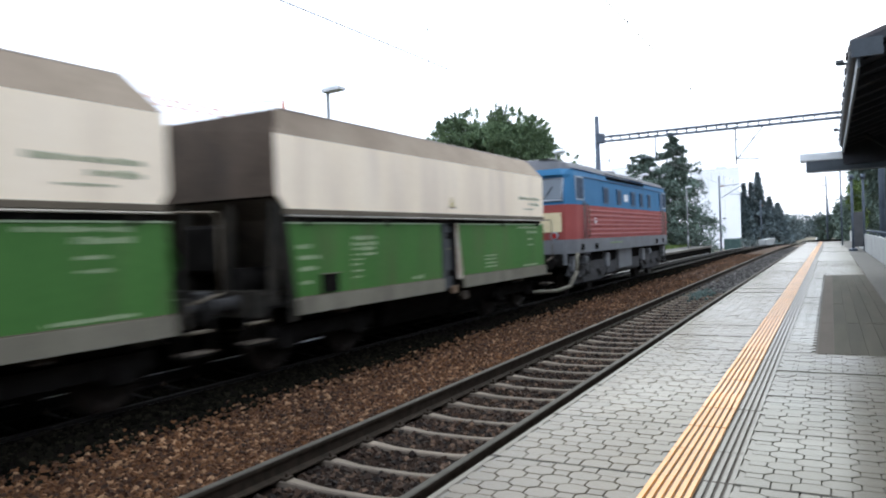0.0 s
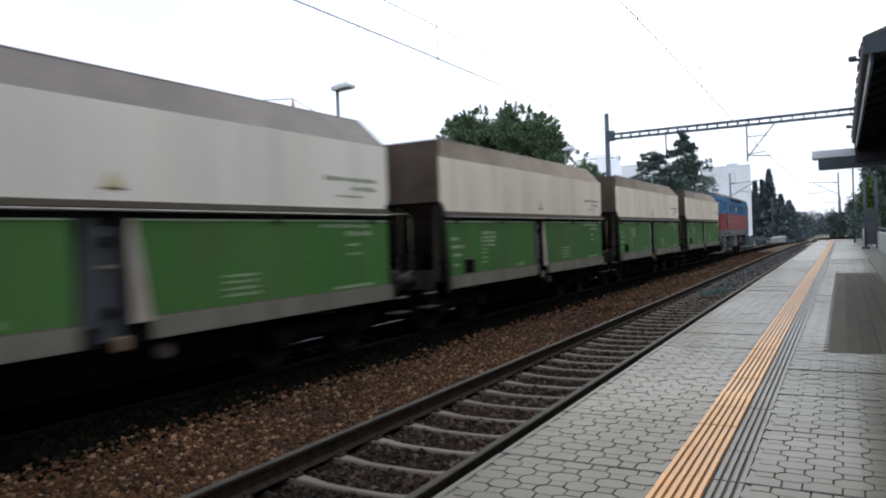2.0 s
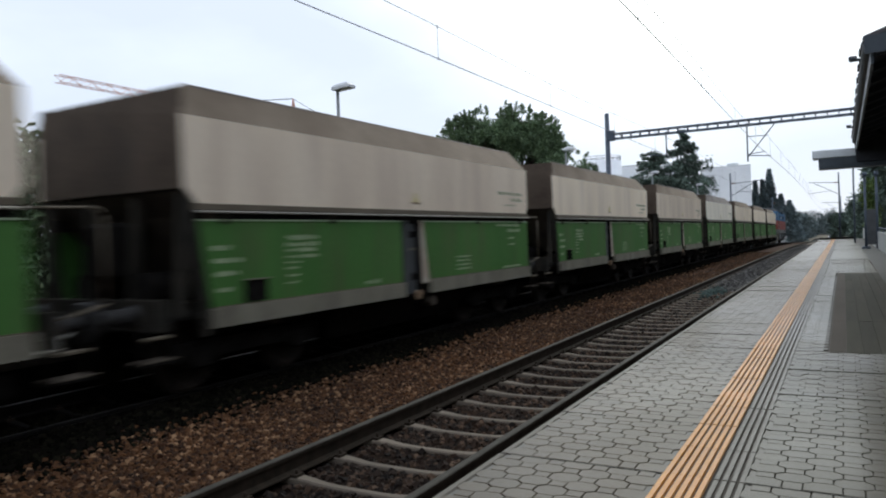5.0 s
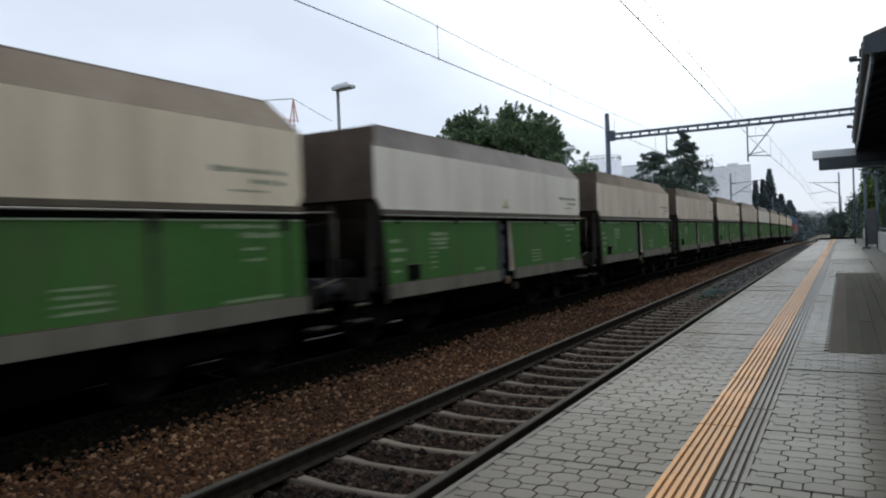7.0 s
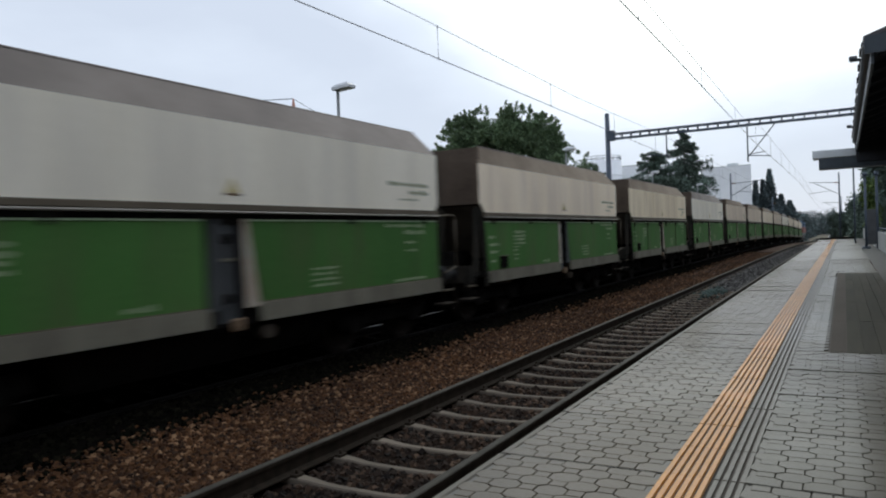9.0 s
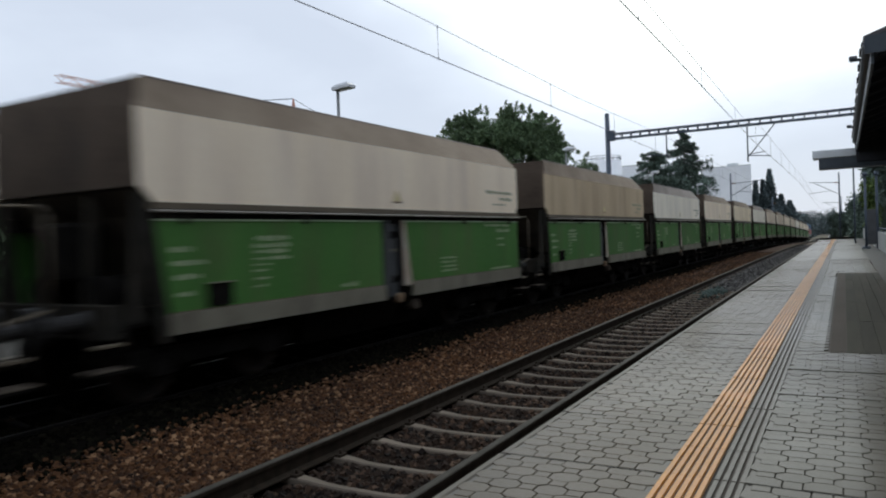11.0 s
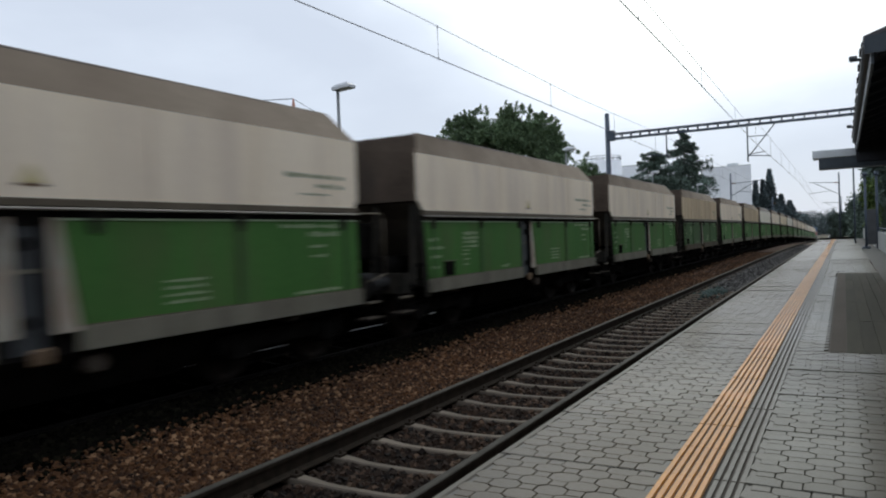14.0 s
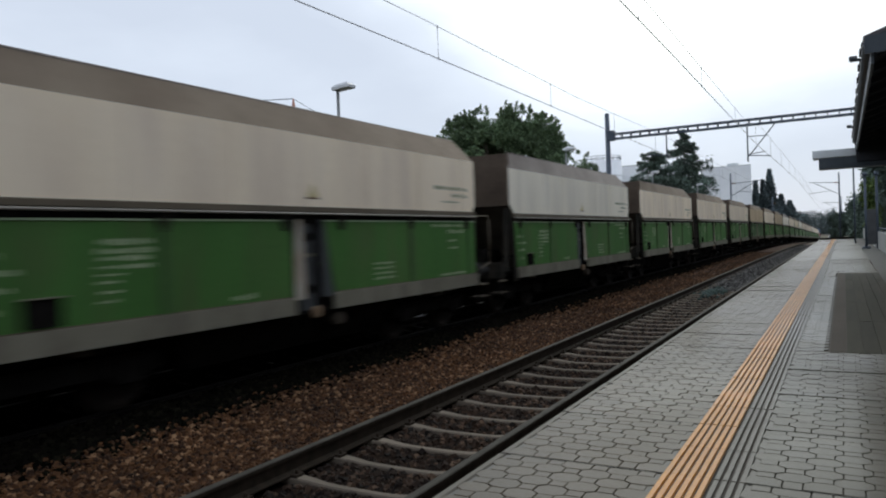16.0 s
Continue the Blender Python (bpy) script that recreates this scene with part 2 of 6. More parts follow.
M = {
    "earth": material("dry_earth", (0.10, 0.085, 0.06), (0.19, 0.16, 0.11), 0.5, 0.95, fine=8, dirt=(0.06, 0.09, 0.03), dirt_scale=0.15),
    "bed1": material("dark_track_bed", (0.010, 0.0075, 0.006), (0.024, 0.017, 0.0125), 6, 0.95, fine=60, bump=0.9, spec=0.0),
    # oily gravel, with the shade under the train in its near-black colour
    "bed2": material("shaded_oily_bed", (0.003, 0.0026, 0.0023), (0.007, 0.006, 0.005), 6, 0.95, fine=60, bump=0.9, spec=0.0),
    "ballast": material("rusty_ballast_bed", (0.026, 0.012, 0.006), (0.065, 0.030, 0.014), 8, 0.95, fine=70, bump=1.0, spec=0.2),
    "rail_side": material("rusty_rail_side", (0.018, 0.014, 0.010), (0.038, 0.028, 0.02), 9, 0.8, fine=80, spec=0.08),
    # far-track rail steel, blackened for the shade of the wagons
    "shaded_rail": material("shaded_rail", (0.004, 0.0033, 0.003), (0.009, 0.0075, 0.0065), 9, 0.7, fine=80, spec=0.1),
    "bright_rail": material("polished_rail_head", (0.12, 0.115, 0.11), (0.18, 0.175, 0.17), 9, 0.32, 0.9, spec=0.4, fine=80, bump=0.05),
    "rail_top": material("worn_steel", (0.036, 0.032, 0.026), (0.062, 0.056, 0.046), 5, 0.7, 0.0, fine=60, bump=0.1, spec=0.12),
    "concrete": material("grey_sleeper_concrete", (0.112, 0.089, 0.064), (0.168, 0.135, 0.100), 5, 0.9, fine=50, dirt=(0.06, 0.045, 0.034), dirt_scale=2.5, per_object=0.15),
    # sleeper concrete darkened to stand in for the train's shade
    "shaded_concrete": material("shaded_sleeper_concrete", (0.003, 0.0027, 0.0024), (0.007, 0.006, 0.0052), 5, 0.85, fine=50, per_object=0.15, spec=0.05),
    "paver": material("grey_paver", (0.053, 0.0385, 0.0225), (0.076, 0.056, 0.0345), 4, 0.55, fine=90, spec=0.2, dirt=(0.038, 0.0275, 0.016), dirt_scale=0.9, dirt_amount=0.7, per_object=0.10, bump=0.35, wet=0.46),
    # right-zone pavers: greener stone, darkened in place of shade from the station side
    "green_shade_paver": material("greenish_shaded_paver", (0.046, 0.039, 0.026), (0.067, 0.057, 0.040), 4, 0.55, fine=90, spec=0.2, dirt=(0.030, 0.028, 0.017), dirt_scale=0.9, dirt_amount=0.7, per_object=0.10, bump=0.35, wet=0.47),
    "paver_joined": None,
    "green_shade_paver_joined": None,
    "asphalt": material("grey_asphalt", (0.042, 0.04, 0.036), (0.07, 0.066, 0.06), 2, 0.85, fine=60, bump=0.5, dirt=(0.05, 0.048, 0.042), dirt_scale=0.5),
    "joint": material("sandy_joint", (0.038, 0.031, 0.022), (0.058, 0.048, 0.036), 9, 0.9, fine=90),
    "dark_joint": material("dirt_filled_joint", (0.022, 0.02, 0.015), (0.045, 0.04, 0.03), 9, 0.9, fine=90),
    "kerb": material("platform_edge_concrete", (0.055, 0.044, 0.031), (0.08, 0.066, 0.048), 3, 0.55, fine=60, dirt=(0.045, 0.036, 0.026), dirt_scale=1.2),
    "orange": material("orange_tactile_tile", (0.44, 0.17, 0.016), (0.55, 0.235, 0.03), 5, 0.55, fine=60, dirt=(0.33, 0.17, 0.08), dirt_scale=1.5, per_object=0.06, spec=0.3, wet=0.42),
    "groove": material("grey_grooved_tile", (0.042, 0.035, 0.026), (0.06, 0.05, 0.038), 5, 0.55, fine=60, spec=0.2, per_object=0.06, wet=0.46),
    "darkpave": material("dark_paving", (0.014, 0.0132, 0.0075), (0.026, 0.024, 0.0135), 2, 0.75, fine=40, dirt=(0.05, 0.041, 0.028), dirt_scale=0.8, spec=0.15, streak=(2.5, 0.25, 1), per_object=0.18),
    "clean_white": material("greyed_white_paint", (0.78, 0.72, 0.585), (0.86, 0.80, 0.67), 1.2, 0.6, fine=9, bump=0.12, dirt=(0.53, 0.49, 0.42), dirt_scale=0.8, dirt_amount=0.5, per_object=0.03, streak=(1, 1.6, 0.22), spec=0.1),
    "white_steel": material("dirty_white_paint", (0.78, 0.66, 0.495), (0.86, 0.745, 0.58), 1.2, 0.6, fine=9, bump=0.12, dirt=(0.50, 0.41, 0.34), dirt_scale=0.8, dirt_amount=0.5, per_object=0.06, streak=(1, 1.6, 0.22), spec=0.1),
    "straw": material("straw_dusty_paint", (0.72, 0.61, 0.43), (0.81, 0.70, 0.515), 1.2, 0.65, fine=9, bump=0.12, dirt=(0.46, 0.36, 0.25), dirt_scale=0.8, dirt_amount=0.6, per_object=0.05, streak=(1, 1.6, 0.22), spec=0.1),
    "tan_steel": material("tan_dusty_paint", (0.50, 0.39, 0.25), (0.59, 0.475, 0.32), 1.2, 0.65, fine=9, bump=0.12, dirt=(0.30, 0.22, 0.15), dirt_scale=0.8, dirt_amount=0.6, per_object=0.05, streak=(1, 1.6, 0.22), spec=0.1),
    "green_steel": material("faded_green_paint", (0.048, 0.130, 0.030), (0.069, 0.168, 0.042), 1.0, 0.6, fine=12, bump=0.12, spec=0.12, dirt=(0.095, 0.10, 0.05), dirt_scale=1.6, dirt_amount=0.5, per_object=0.08, streak=(1, 1.5, 0.3)),
    # real grime on wagon 14's doors; painted shadow on the door ribs
    "green_dark": material("grimy_shaded_green", (0.050, 0.100, 0.036), (0.068, 0.132, 0.047), 1.0, 0.6, fine=12, bump=0.12, spec=0.12, dirt=(0.058, 0.062, 0.035), dirt_scale=0.9, dirt_amount=0.6, per_object=0.08, streak=(1, 1.5, 0.3)),
    "end_steel": material("coal_dusted_end", (0.066, 0.050, 0.037), (0.108, 0.082, 0.062), 1.5, 0.8, fine=14, dirt=(0.05, 0.042, 0.035), dirt_scale=1.1, dirt_amount=0.7, spec=0.1),
    "rim_steel": material("dusty_top_plate", (0.23, 0.20, 0.175), (0.32, 0.28, 0.245), 1.2, 0.75, fine=10, dirt=(0.17, 0.15, 0.135), dirt_scale=0.8, dirt_amount=0.5, per_object=0.08, spec=0.1),
    "rim_brown": material("brown_dusty_top_plate", (0.215, 0.17, 0.125), (0.30, 0.245, 0.185), 1.2, 0.75, fine=10, dirt=(0.18, 0.135, 0.10), dirt_scale=0.8, dirt_amount=0.5, per_object=0.08, spec=0.1),
    "blue_grey": material("blue_grey_worn_paint", (0.03, 0.034, 0.036), (0.056, 0.06, 0.062), 3, 0.6, fine=20, dirt=(0.03, 0.03, 0.03), dirt_scale=1.6),
    "old_white": material("rust_marked_white_paint", (0.33, 0.30, 0.24), (0.45, 0.41, 0.335), 3, 0.6, fine=20, dirt=(0.34, 0.22, 0.15), dirt_scale=2.4, dirt_amount=0.7),
    "pale_rail": material("pale_worn_rail", (0.24, 0.22, 0.18), (0.34, 0.315, 0.265), 5, 0.6, fine=30, bump=0.1),
    "dust_brown": material("coal_dust_on_brown_steel", (0.06, 0.050, 0.040), (0.10, 0.082, 0.065), 2, 0.85, fine=20, dirt=(0.02, 0.016, 0.013), dirt_scale=1.5, spec=0.05),
    "brown_beam": material("brown_beam_paint", (0.07, 0.054, 0.034), (0.12, 0.096, 0.064), 2, 0.8, fine=20),
    "sill": material("grey_sill_paint", (0.158, 0.147, 0.110), (0.22, 0.206, 0.158), 1.6, 0.7, fine=20, dirt=(0.09, 0.077, 0.063), dirt_scale=1.4, dirt_amount=0.6, streak=(1, 1.5, 0.5), spec=0.1),
    "dusty_sill": material("coal_dusted_sill", (0.075, 0.06, 0.042), (0.115, 0.095, 0.068), 1.6, 0.8, fine=20, dirt=(0.05, 0.04, 0.03), dirt_scale=1.4, streak=(1, 1.5, 0.5), spec=0.1),
    # soot black, taken below real soot for the shade under the wagons
    "black_steel": material("sooty_shaded_steel", (0.007, 0.0065, 0.006), (0.017, 0.0155, 0.014), 4, 0.8, fine=30, spec=0.0),
    "lettering": material("faded_white_lettering", (0.17, 0.25, 0.12), (0.31, 0.37, 0.22), 6, 0.8, fine=50, bump=0),
    "green_lettering": material("green_lettering", (0.25, 0.27, 0.17), (0.34, 0.35, 0.235), 6, 0.7, fine=50, bump=0),
    "flange": material("worn_pale_green_edge", (0.24, 0.34, 0.19), (0.38, 0.46, 0.30), 3, 0.6, fine=30, bump=0.1),
    "beige": material("beige_dusty_paint", (0.64, 0.535, 0.41), (0.73, 0.625, 0.49), 1.2, 0.62, fine=9, bump=0.12, dirt=(0.42, 0.33, 0.26), dirt_scale=0.8, dirt_amount=0.55, per_object=0.05, streak=(1, 1.6, 0.22), spec=0.1),
    "dark_steel": material("sooty_brown_steel", (0.022, 0.021, 0.018), (0.042, 0.039, 0.033), 3, 0.8, fine=25, dirt=(0.055, 0.044, 0.032), dirt_scale=1.5, spec=0.0),
    "buffer": material("greasy_steel", (0.009, 0.008, 0.0075), (0.02, 0.018, 0.016), 5, 0.7, 0.0, fine=25),
    "rust": material("brown_rust", (0.12, 0.055, 0.025), (0.24, 0.13, 0.06), 6, 0.85, fine=40),
    # wheel rust darkened for the shade between the bogie frames
    "rust_dark": material("shaded_rusty_wheel", (0.010, 0.008, 0.0065), (0.025, 0.018, 0.014), 6, 0.7, fine=40, spec=0.15),
    "latch": material("worn_ochre_paint", (0.11, 0.07, 0.036), (0.2, 0.13, 0.075), 8, 0.7, fine=40),
    "loco_red_pale": material("pale_rib_red", (0.37, 0.125, 0.115), (0.44, 0.165, 0.15), 2, 0.6, fine=20, bump=0.1),
    # body red with the shade of the cab door recess in it
    "loco_red_shaded": material("shaded_red_paint", (0.14, 0.02, 0.025), (0.2, 0.035, 0.04), 2, 0.5, fine=20, bump=0.1),
    "loco_blue_dark": material("dark_blue_paint", (0.015, 0.05, 0.11), (0.025, 0.07, 0.15), 2, 0.5, fine=20, bump=0.1),
    # distant conifers: haze put into the colour, paler and bluer
    "hazy_needle": island_material("hazy_conifer_foliage", [(0.10, 0.132, 0.14), (0.13, 0.168, 0.175), (0.165, 0.205, 0.205)], 0.85),
    "render_joint": material("grey_sealant", (0.5, 0.52, 0.55), (0.58, 0.6, 0.62), 2, 0.8),
    "container": material("dark_green_paint", (0.03, 0.065, 0.06), (0.05, 0.095, 0.085), 2, 0.6, fine=20),
    "lamp_head": material("pale_lamp_housing", (0.5, 0.51, 0.52), (0.62, 0.63, 0.64), 4, 0.5, fine=30, bump=0.1),
    "gutter": material("zinc_gutter", (0.06, 0.066, 0.075), (0.10, 0.11, 0.12), 3, 0.6, 0.0, fine=30),
    "fascia": material("slate_fascia", (0.022, 0.032, 0.041), (0.04, 0.053, 0.065), 3, 0.5, fine=25, dirt=(0.06, 0.075, 0.082), dirt_scale=2.2),
    "board": material("grey_board", (0.05, 0.052, 0.054), (0.08, 0.082, 0.084), 3, 0.7, fine=25),
    "white_paint": material("white_paint", (0.6, 0.6, 0.6), (0.72, 0.72, 0.72), 4, 0.6, fine=30, bump=0),
    "yellow": material("yellow_plate", (0.50, 0.42, 0.20), (0.60, 0.51, 0.27), 6, 0.6, fine=50, bump=0),
    "cream": material("cream_paint", (0.62, 0.52, 0.30), (0.74, 0.63, 0.40), 2, 0.55, fine=20),
    "loco_red": material("red_loco_paint", (0.27, 0.062, 0.055), (0.34, 0.086, 0.076), 1.5, 0.6, fine=20, bump=0.1, dirt=(0.26, 0.06, 0.056), dirt_scale=1.0, spec=0.15),
    "loco_blue": material("blue_loco_paint", (0.032, 0.13, 0.25), (0.05, 0.175, 0.32), 1.5, 0.6, fine=20, bump=0.1, dirt=(0.04, 0.14, 0.26), dirt_scale=1.0, spec=0.15),
    "loco_roof": material("sooty_roof", (0.055, 0.058, 0.065), (0.10, 0.102, 0.11), 1.5, 0.85, fine=20),
    "loco_under": material("dusty_underframe", (0.045, 0.045, 0.047), (0.085, 0.083, 0.08), 3, 0.8, fine=20, dirt=(0.03, 0.026, 0.022), dirt_scale=2, spec=0.1),
    "lamp_post": material("grey_lamp_post", (0.20, 0.21, 0.215), (0.28, 0.29, 0.295), 3, 0.6, fine=25),
    "loco_grey": material("grey_loco_frame", (0.12, 0.125, 0.13), (0.18, 0.187, 0.195), 2, 0.6, fine=20, dirt=(0.12, 0.11, 0.10), dirt_scale=1.4),
    "glass": glass_material("dark_glass", (0.05, 0.06, 0.075)),
    "cab_glass": glass_material("cab_window_glass", (0.11, 0.135, 0.16), 0.12, 0.6),
    "pale_frame": material("pale_window_frame", (0.25, 0.29, 0.33), (0.34, 0.38, 0.42), 4, 0.55, fine=30, bump=0.1),
    "tail_lamp": material("red_lamp_glass", (0.30, 0.02, 0.02), (0.4, 0.03, 0.03), 4, 0.2, fine=30, bump=0),
    "dull_glass": glass_material("dusty_window_glass", (0.04, 0.062, 0.095), 0.55, 0.1),
    "mast": material("dark_mast_paint", (0.045, 0.06, 0.085), (0.08, 0.10, 0.13), 3, 0.6, fine=25),
    "wire": material("copper_wire", (0.14, 0.14, 0.15), (0.2, 0.2, 0.21), 3, 0.6, fine=25, bump=0),
    "bark": material("grey_bark", (0.05, 0.04, 0.03), (0.10, 0.085, 0.065), 4, 0.95, fine=30, bump=0.8),
    "leaf": island_material("broadleaf_foliage", [(0.068, 0.108, 0.058), (0.108, 0.16, 0.08), (0.16, 0.22, 0.11)], 0.65),
    "needle": island_material("conifer_foliage", [(0.07, 0.10, 0.082), (0.105, 0.145, 0.117), (0.15, 0.195, 0.155)], 0.75),
    # distant woods and shrubs, blued and lifted in place of haze
    "hazy_leaf": island_material("hazy_wood_foliage", [(0.085, 0.11, 0.112), (0.115, 0.145, 0.145), (0.15, 0.18, 0.175)], 0.85),
    "grass": island_material("grass_blades", [(0.06, 0.10, 0.025), (0.10, 0.15, 0.04), (0.15, 0.19, 0.06)], 0.8),
    "render": material("white_render", (0.86, 0.87, 0.89), (0.91, 0.92, 0.93), 0.3, 0.8, fine=3, dirt=(0.62, 0.64, 0.68), dirt_scale=0.1),
    "roof_slab": material("pale_roof_edging", (0.58, 0.61, 0.61), (0.70, 0.72, 0.72), 3, 0.6, fine=30, dirt=(0.42, 0.44, 0.44), dirt_scale=2),
    "dark_wood": material("dark_stained_wood", (0.013, 0.014, 0.018), (0.026, 0.028, 0.034), 3, 0.7, fine=30, streak=(1, 0.2, 1)),
    "tile": material("dark_roof_tile", (0.05, 0.045, 0.045), (0.09, 0.08, 0.08), 3, 0.75, fine=30),
    "wall_plaster": material("grey_plaster", (0.30, 0.31, 0.30), (0.40, 0.41, 0.40), 1.5, 0.9, fine=30, dirt=(0.22, 0.22, 0.21), dirt_scale=0.8),
    "brown_render": material("brown_render", (0.10, 0.085, 0.068), (0.15, 0.125, 0.10), 1.5, 0.9, fine=30, dirt=(0.08, 0.07, 0.06), dirt_scale=0.8),
    "edge_board": material("reddish_worn_board", (0.034, 0.026, 0.019), (0.052, 0.040, 0.031), 2, 0.75, fine=40, dirt=(0.028, 0.024, 0.018), dirt_scale=0.8, spec=0.15, streak=(2.5, 0.3, 1)),
    "crane_paint": material("orange_crane_paint", (0.52, 0.25, 0.19), (0.62, 0.33, 0.26), 3, 0.6, fine=20, bump=0),
}


def shade_islands(m, amount):
    """Lets each loose piece of a joined mesh vary a little in tone."""
    m = m.copy()
    n, l = m.node_tree.nodes, m.node_tree.links
    hv = next(x for x in n if x.type == "HUE_SAT")
    rr = next(x for x in n if x.type == "MAP_RANGE" and any(k.to_node == hv for k in x.outputs[0].links))
    ge = n.new("ShaderNodeNewGeometry")
    l.new(ge.outputs["Random Per Island"], rr.inputs[0])
    rr.inputs[3].default_value, rr.inputs[4].default_value = 1 - amount, 1 + amount
    return m


M["paver_joined"] = shade_islands(M["paver"], 0.10)
M["green_shade_paver_joined"] = shade_islands(M["green_shade_paver"], 0.10)


# ---- mesh tools ----
def box(bm, x0, x1, y0, y1, z0, z1, mi=0, m=None):
    vs = [bm.verts.new((x, y, z)) for z in (z0, z1) for y in (y0, y1) for x in (x0, x1)]
    if m is not None:
        for v in vs:
            v.co = m @ v.co
    for q in ((0, 2, 3, 1), (4, 5, 7, 6), (0, 1, 5, 4), (2, 6, 7, 3), (0, 4, 6, 2), (1, 3, 7, 5)):
        bm.faces.new([vs[i] for i in q]).material_index = mi
    return vs


def rod(bm, a, b, r0, r1=None, sides=8, mi=0, caps=True):
    """A round bar from a to b that may taper."""
    a, b = Vector(a), Vector(b)
    r1 = r0 if r1 is None else r1
    u = (b - a).normalized()
    s = u.orthogonal().normalized()
    w = u.cross(s)
    rings = []
    for c, r in ((a, r0), (b, r1)):
        rings.append([bm.verts.new(c + (s * math.cos(k * math.tau / sides) + w * math.sin(k * math.tau / sides)) * r) for k in range(sides)])
    for k in range(sides):
        f = bm.faces.new((rings[0][k], rings[0][(k + 1) % sides], rings[1][(k + 1) % sides], rings[1][k]))
        f.material_index, f.smooth = mi, sides > 5
    if caps:
        bm.faces.new(rings[0][::-1]).material_index = mi
        bm.faces.new(rings[1]).material_index = mi


def pipe(bm, pts, r, sides=6, mi=0):
    for a, b in zip(pts, pts[1:]):
        rod(bm, a, b, r, sides=sides, mi=mi)


def loft(bm, sections, mi=0, closed=True, caps=True, smooth=False):
    """Skin a row of equal-length sections, each a list of points."""
    rings = [[bm.verts.new(p) for p in s] for s in sections]
    n = len(rings[0])
    for a, b in zip(rings, rings[1:]):
        for k in range(n if closed else n - 1):
            f = bm.faces.new((a[k], a[(k + 1) % n], b[(k + 1) % n], b[k]))
            f.material_index, f.smooth = (mi[k % len(mi)] if isinstance(mi, (list, tuple)) else mi), smooth
    if caps and closed:
        for ring in (rings[0][::-1], rings[-1]):
            bm.faces.new(ring).material_index = mi if isinstance(mi, int) else mi[0]
    return rings


def bevel(bm, width, segments=1):
    bmesh.ops.bevel(bm, geom=list(bm.edges), offset=width, segments=segments, affect="EDGES", clamp_overlap=True)


def mesh_of(name, bm, mats):
    bmesh.ops.recalc_face_normals(bm, faces=list(bm.faces))
    me = bpy.data.meshes.new(name)
    bm.to_mesh(me)
    bm.free()
    for m in mats if isinstance(mats, (list, tuple)) else [mats]:
        me.materials.append(m)
    return me


def part(name, bm, mats, parent=None, label=""):
    ob = new(name, mesh_of(name, bm, mats))
    ob.parent = parent
    return tagged(ob, label)


def thing(name, label, category, at=None, group="", kind=""):
    ob = new(name)
    ob.empty_display_size = 0.2
    if at is not None:
        ob.matrix_basis = at
    return tagged(ob, label, category, group, kind)


def data_mesh(name, verts, faces, mats):
    me = bpy.data.meshes.new(name)
    me.from_pydata(verts, [], faces)
    for m in mats if isinstance(mats, (list, tuple)) else [mats]:
        me.materials.append(m)
    return me


# ---- plan: x across the tracks, y along them, z up from the rail heads ----
NEAR_AXIS, FAR_AXIS = -3.45, -8.05
PLATFORM, EDGE = 0.55, -1.77
HALF_GAUGE = 0.7535


def drop(y):
    """The line runs level past the platform and then falls gently."""
    if y < 45:
        return 0.0
    if y < 130:
        return 0.00012 * (y - 45) ** 2
    return 0.867 + 0.0204 * (min(y, 260) - 130)

# ---- ground, tracks ----
def ground():
    ys = [-1500, -400, -100, -20, 0, 20, 40] + [45 + 5 * i for i in range(1, 44)] + [300, 400, 700, 1500, 4000]
    xs = [-4000, -1200, -300, -80, -30, -11.5, -9.9, -6.1, -5.2, -1.7, 1.5, 30, 80, 300, 1200, 4000]
    v = [(x, y, -0.5 - drop(y)) for y in ys for x in xs]
    n = len(xs)
    f = [(j * n + i, j * n + i + 1, (j + 1) * n + i + 1, (j + 1) * n + i) for j in range(len(ys) - 1) for i in range(n - 1)]
    tagged(new("ground", data_mesh("ground", v, f, M["earth"])), "dry earth and weeds under the railway line", "ground", kind="structure")


def strip_bed(name, label, section, mats, mi, y0=-30.0, y1=330.0, step=2.5):
    """A long bed of ballast with one cross-section, following the fall of the line."""
    bm = bmesh.new()
    ys = [y0 + step * i for i in range(int((y1 - y0) / step) + 1)]
    loft(bm, [[(x, y, z - drop(y)) for x, z in section] for y in ys], mi, closed=False)
    return tagged(new(name, mesh_of(name, bm, mats)), label, "track bed", kind="structure")


def track_beds():
    strip_bed("track_bed_near", "dark dirty gravel bed under the near track",
              [(-5.15, -0.24), (-4.7, -0.235), (-4.3, -0.225), (-3.45, -0.232), (-2.6, -0.225), (-1.8, -0.27)], M["bed1"], 0)
    strip_bed("ballast_shoulder", "rusty brown ballast between the two tracks",
              [(-6.05, -0.137), (-5.9, -0.13), (-5.3, -0.14), (-4.7, -0.13), (-4.29, -0.11)], M["ballast"], 0)
    strip_bed("track_bed_far", "gravel bed under the far track, blackened for oil and shade",
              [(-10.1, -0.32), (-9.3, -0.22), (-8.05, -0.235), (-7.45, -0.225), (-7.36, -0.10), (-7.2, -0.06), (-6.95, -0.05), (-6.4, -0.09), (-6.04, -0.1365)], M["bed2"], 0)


RAIL = [(-0.07, -0.172), (0.07, -0.172), (0.07, -0.158), (0.012, -0.14), (0.012, -0.048), (0.036, -0.038), (0.036, -0.008), (0.028, 0.0),
        (-0.028, 0.0), (-0.036, -0.008), (-0.036, -0.038), (-0.012, -0.048), (-0.012, -0.14), (-0.07, -0.158)]


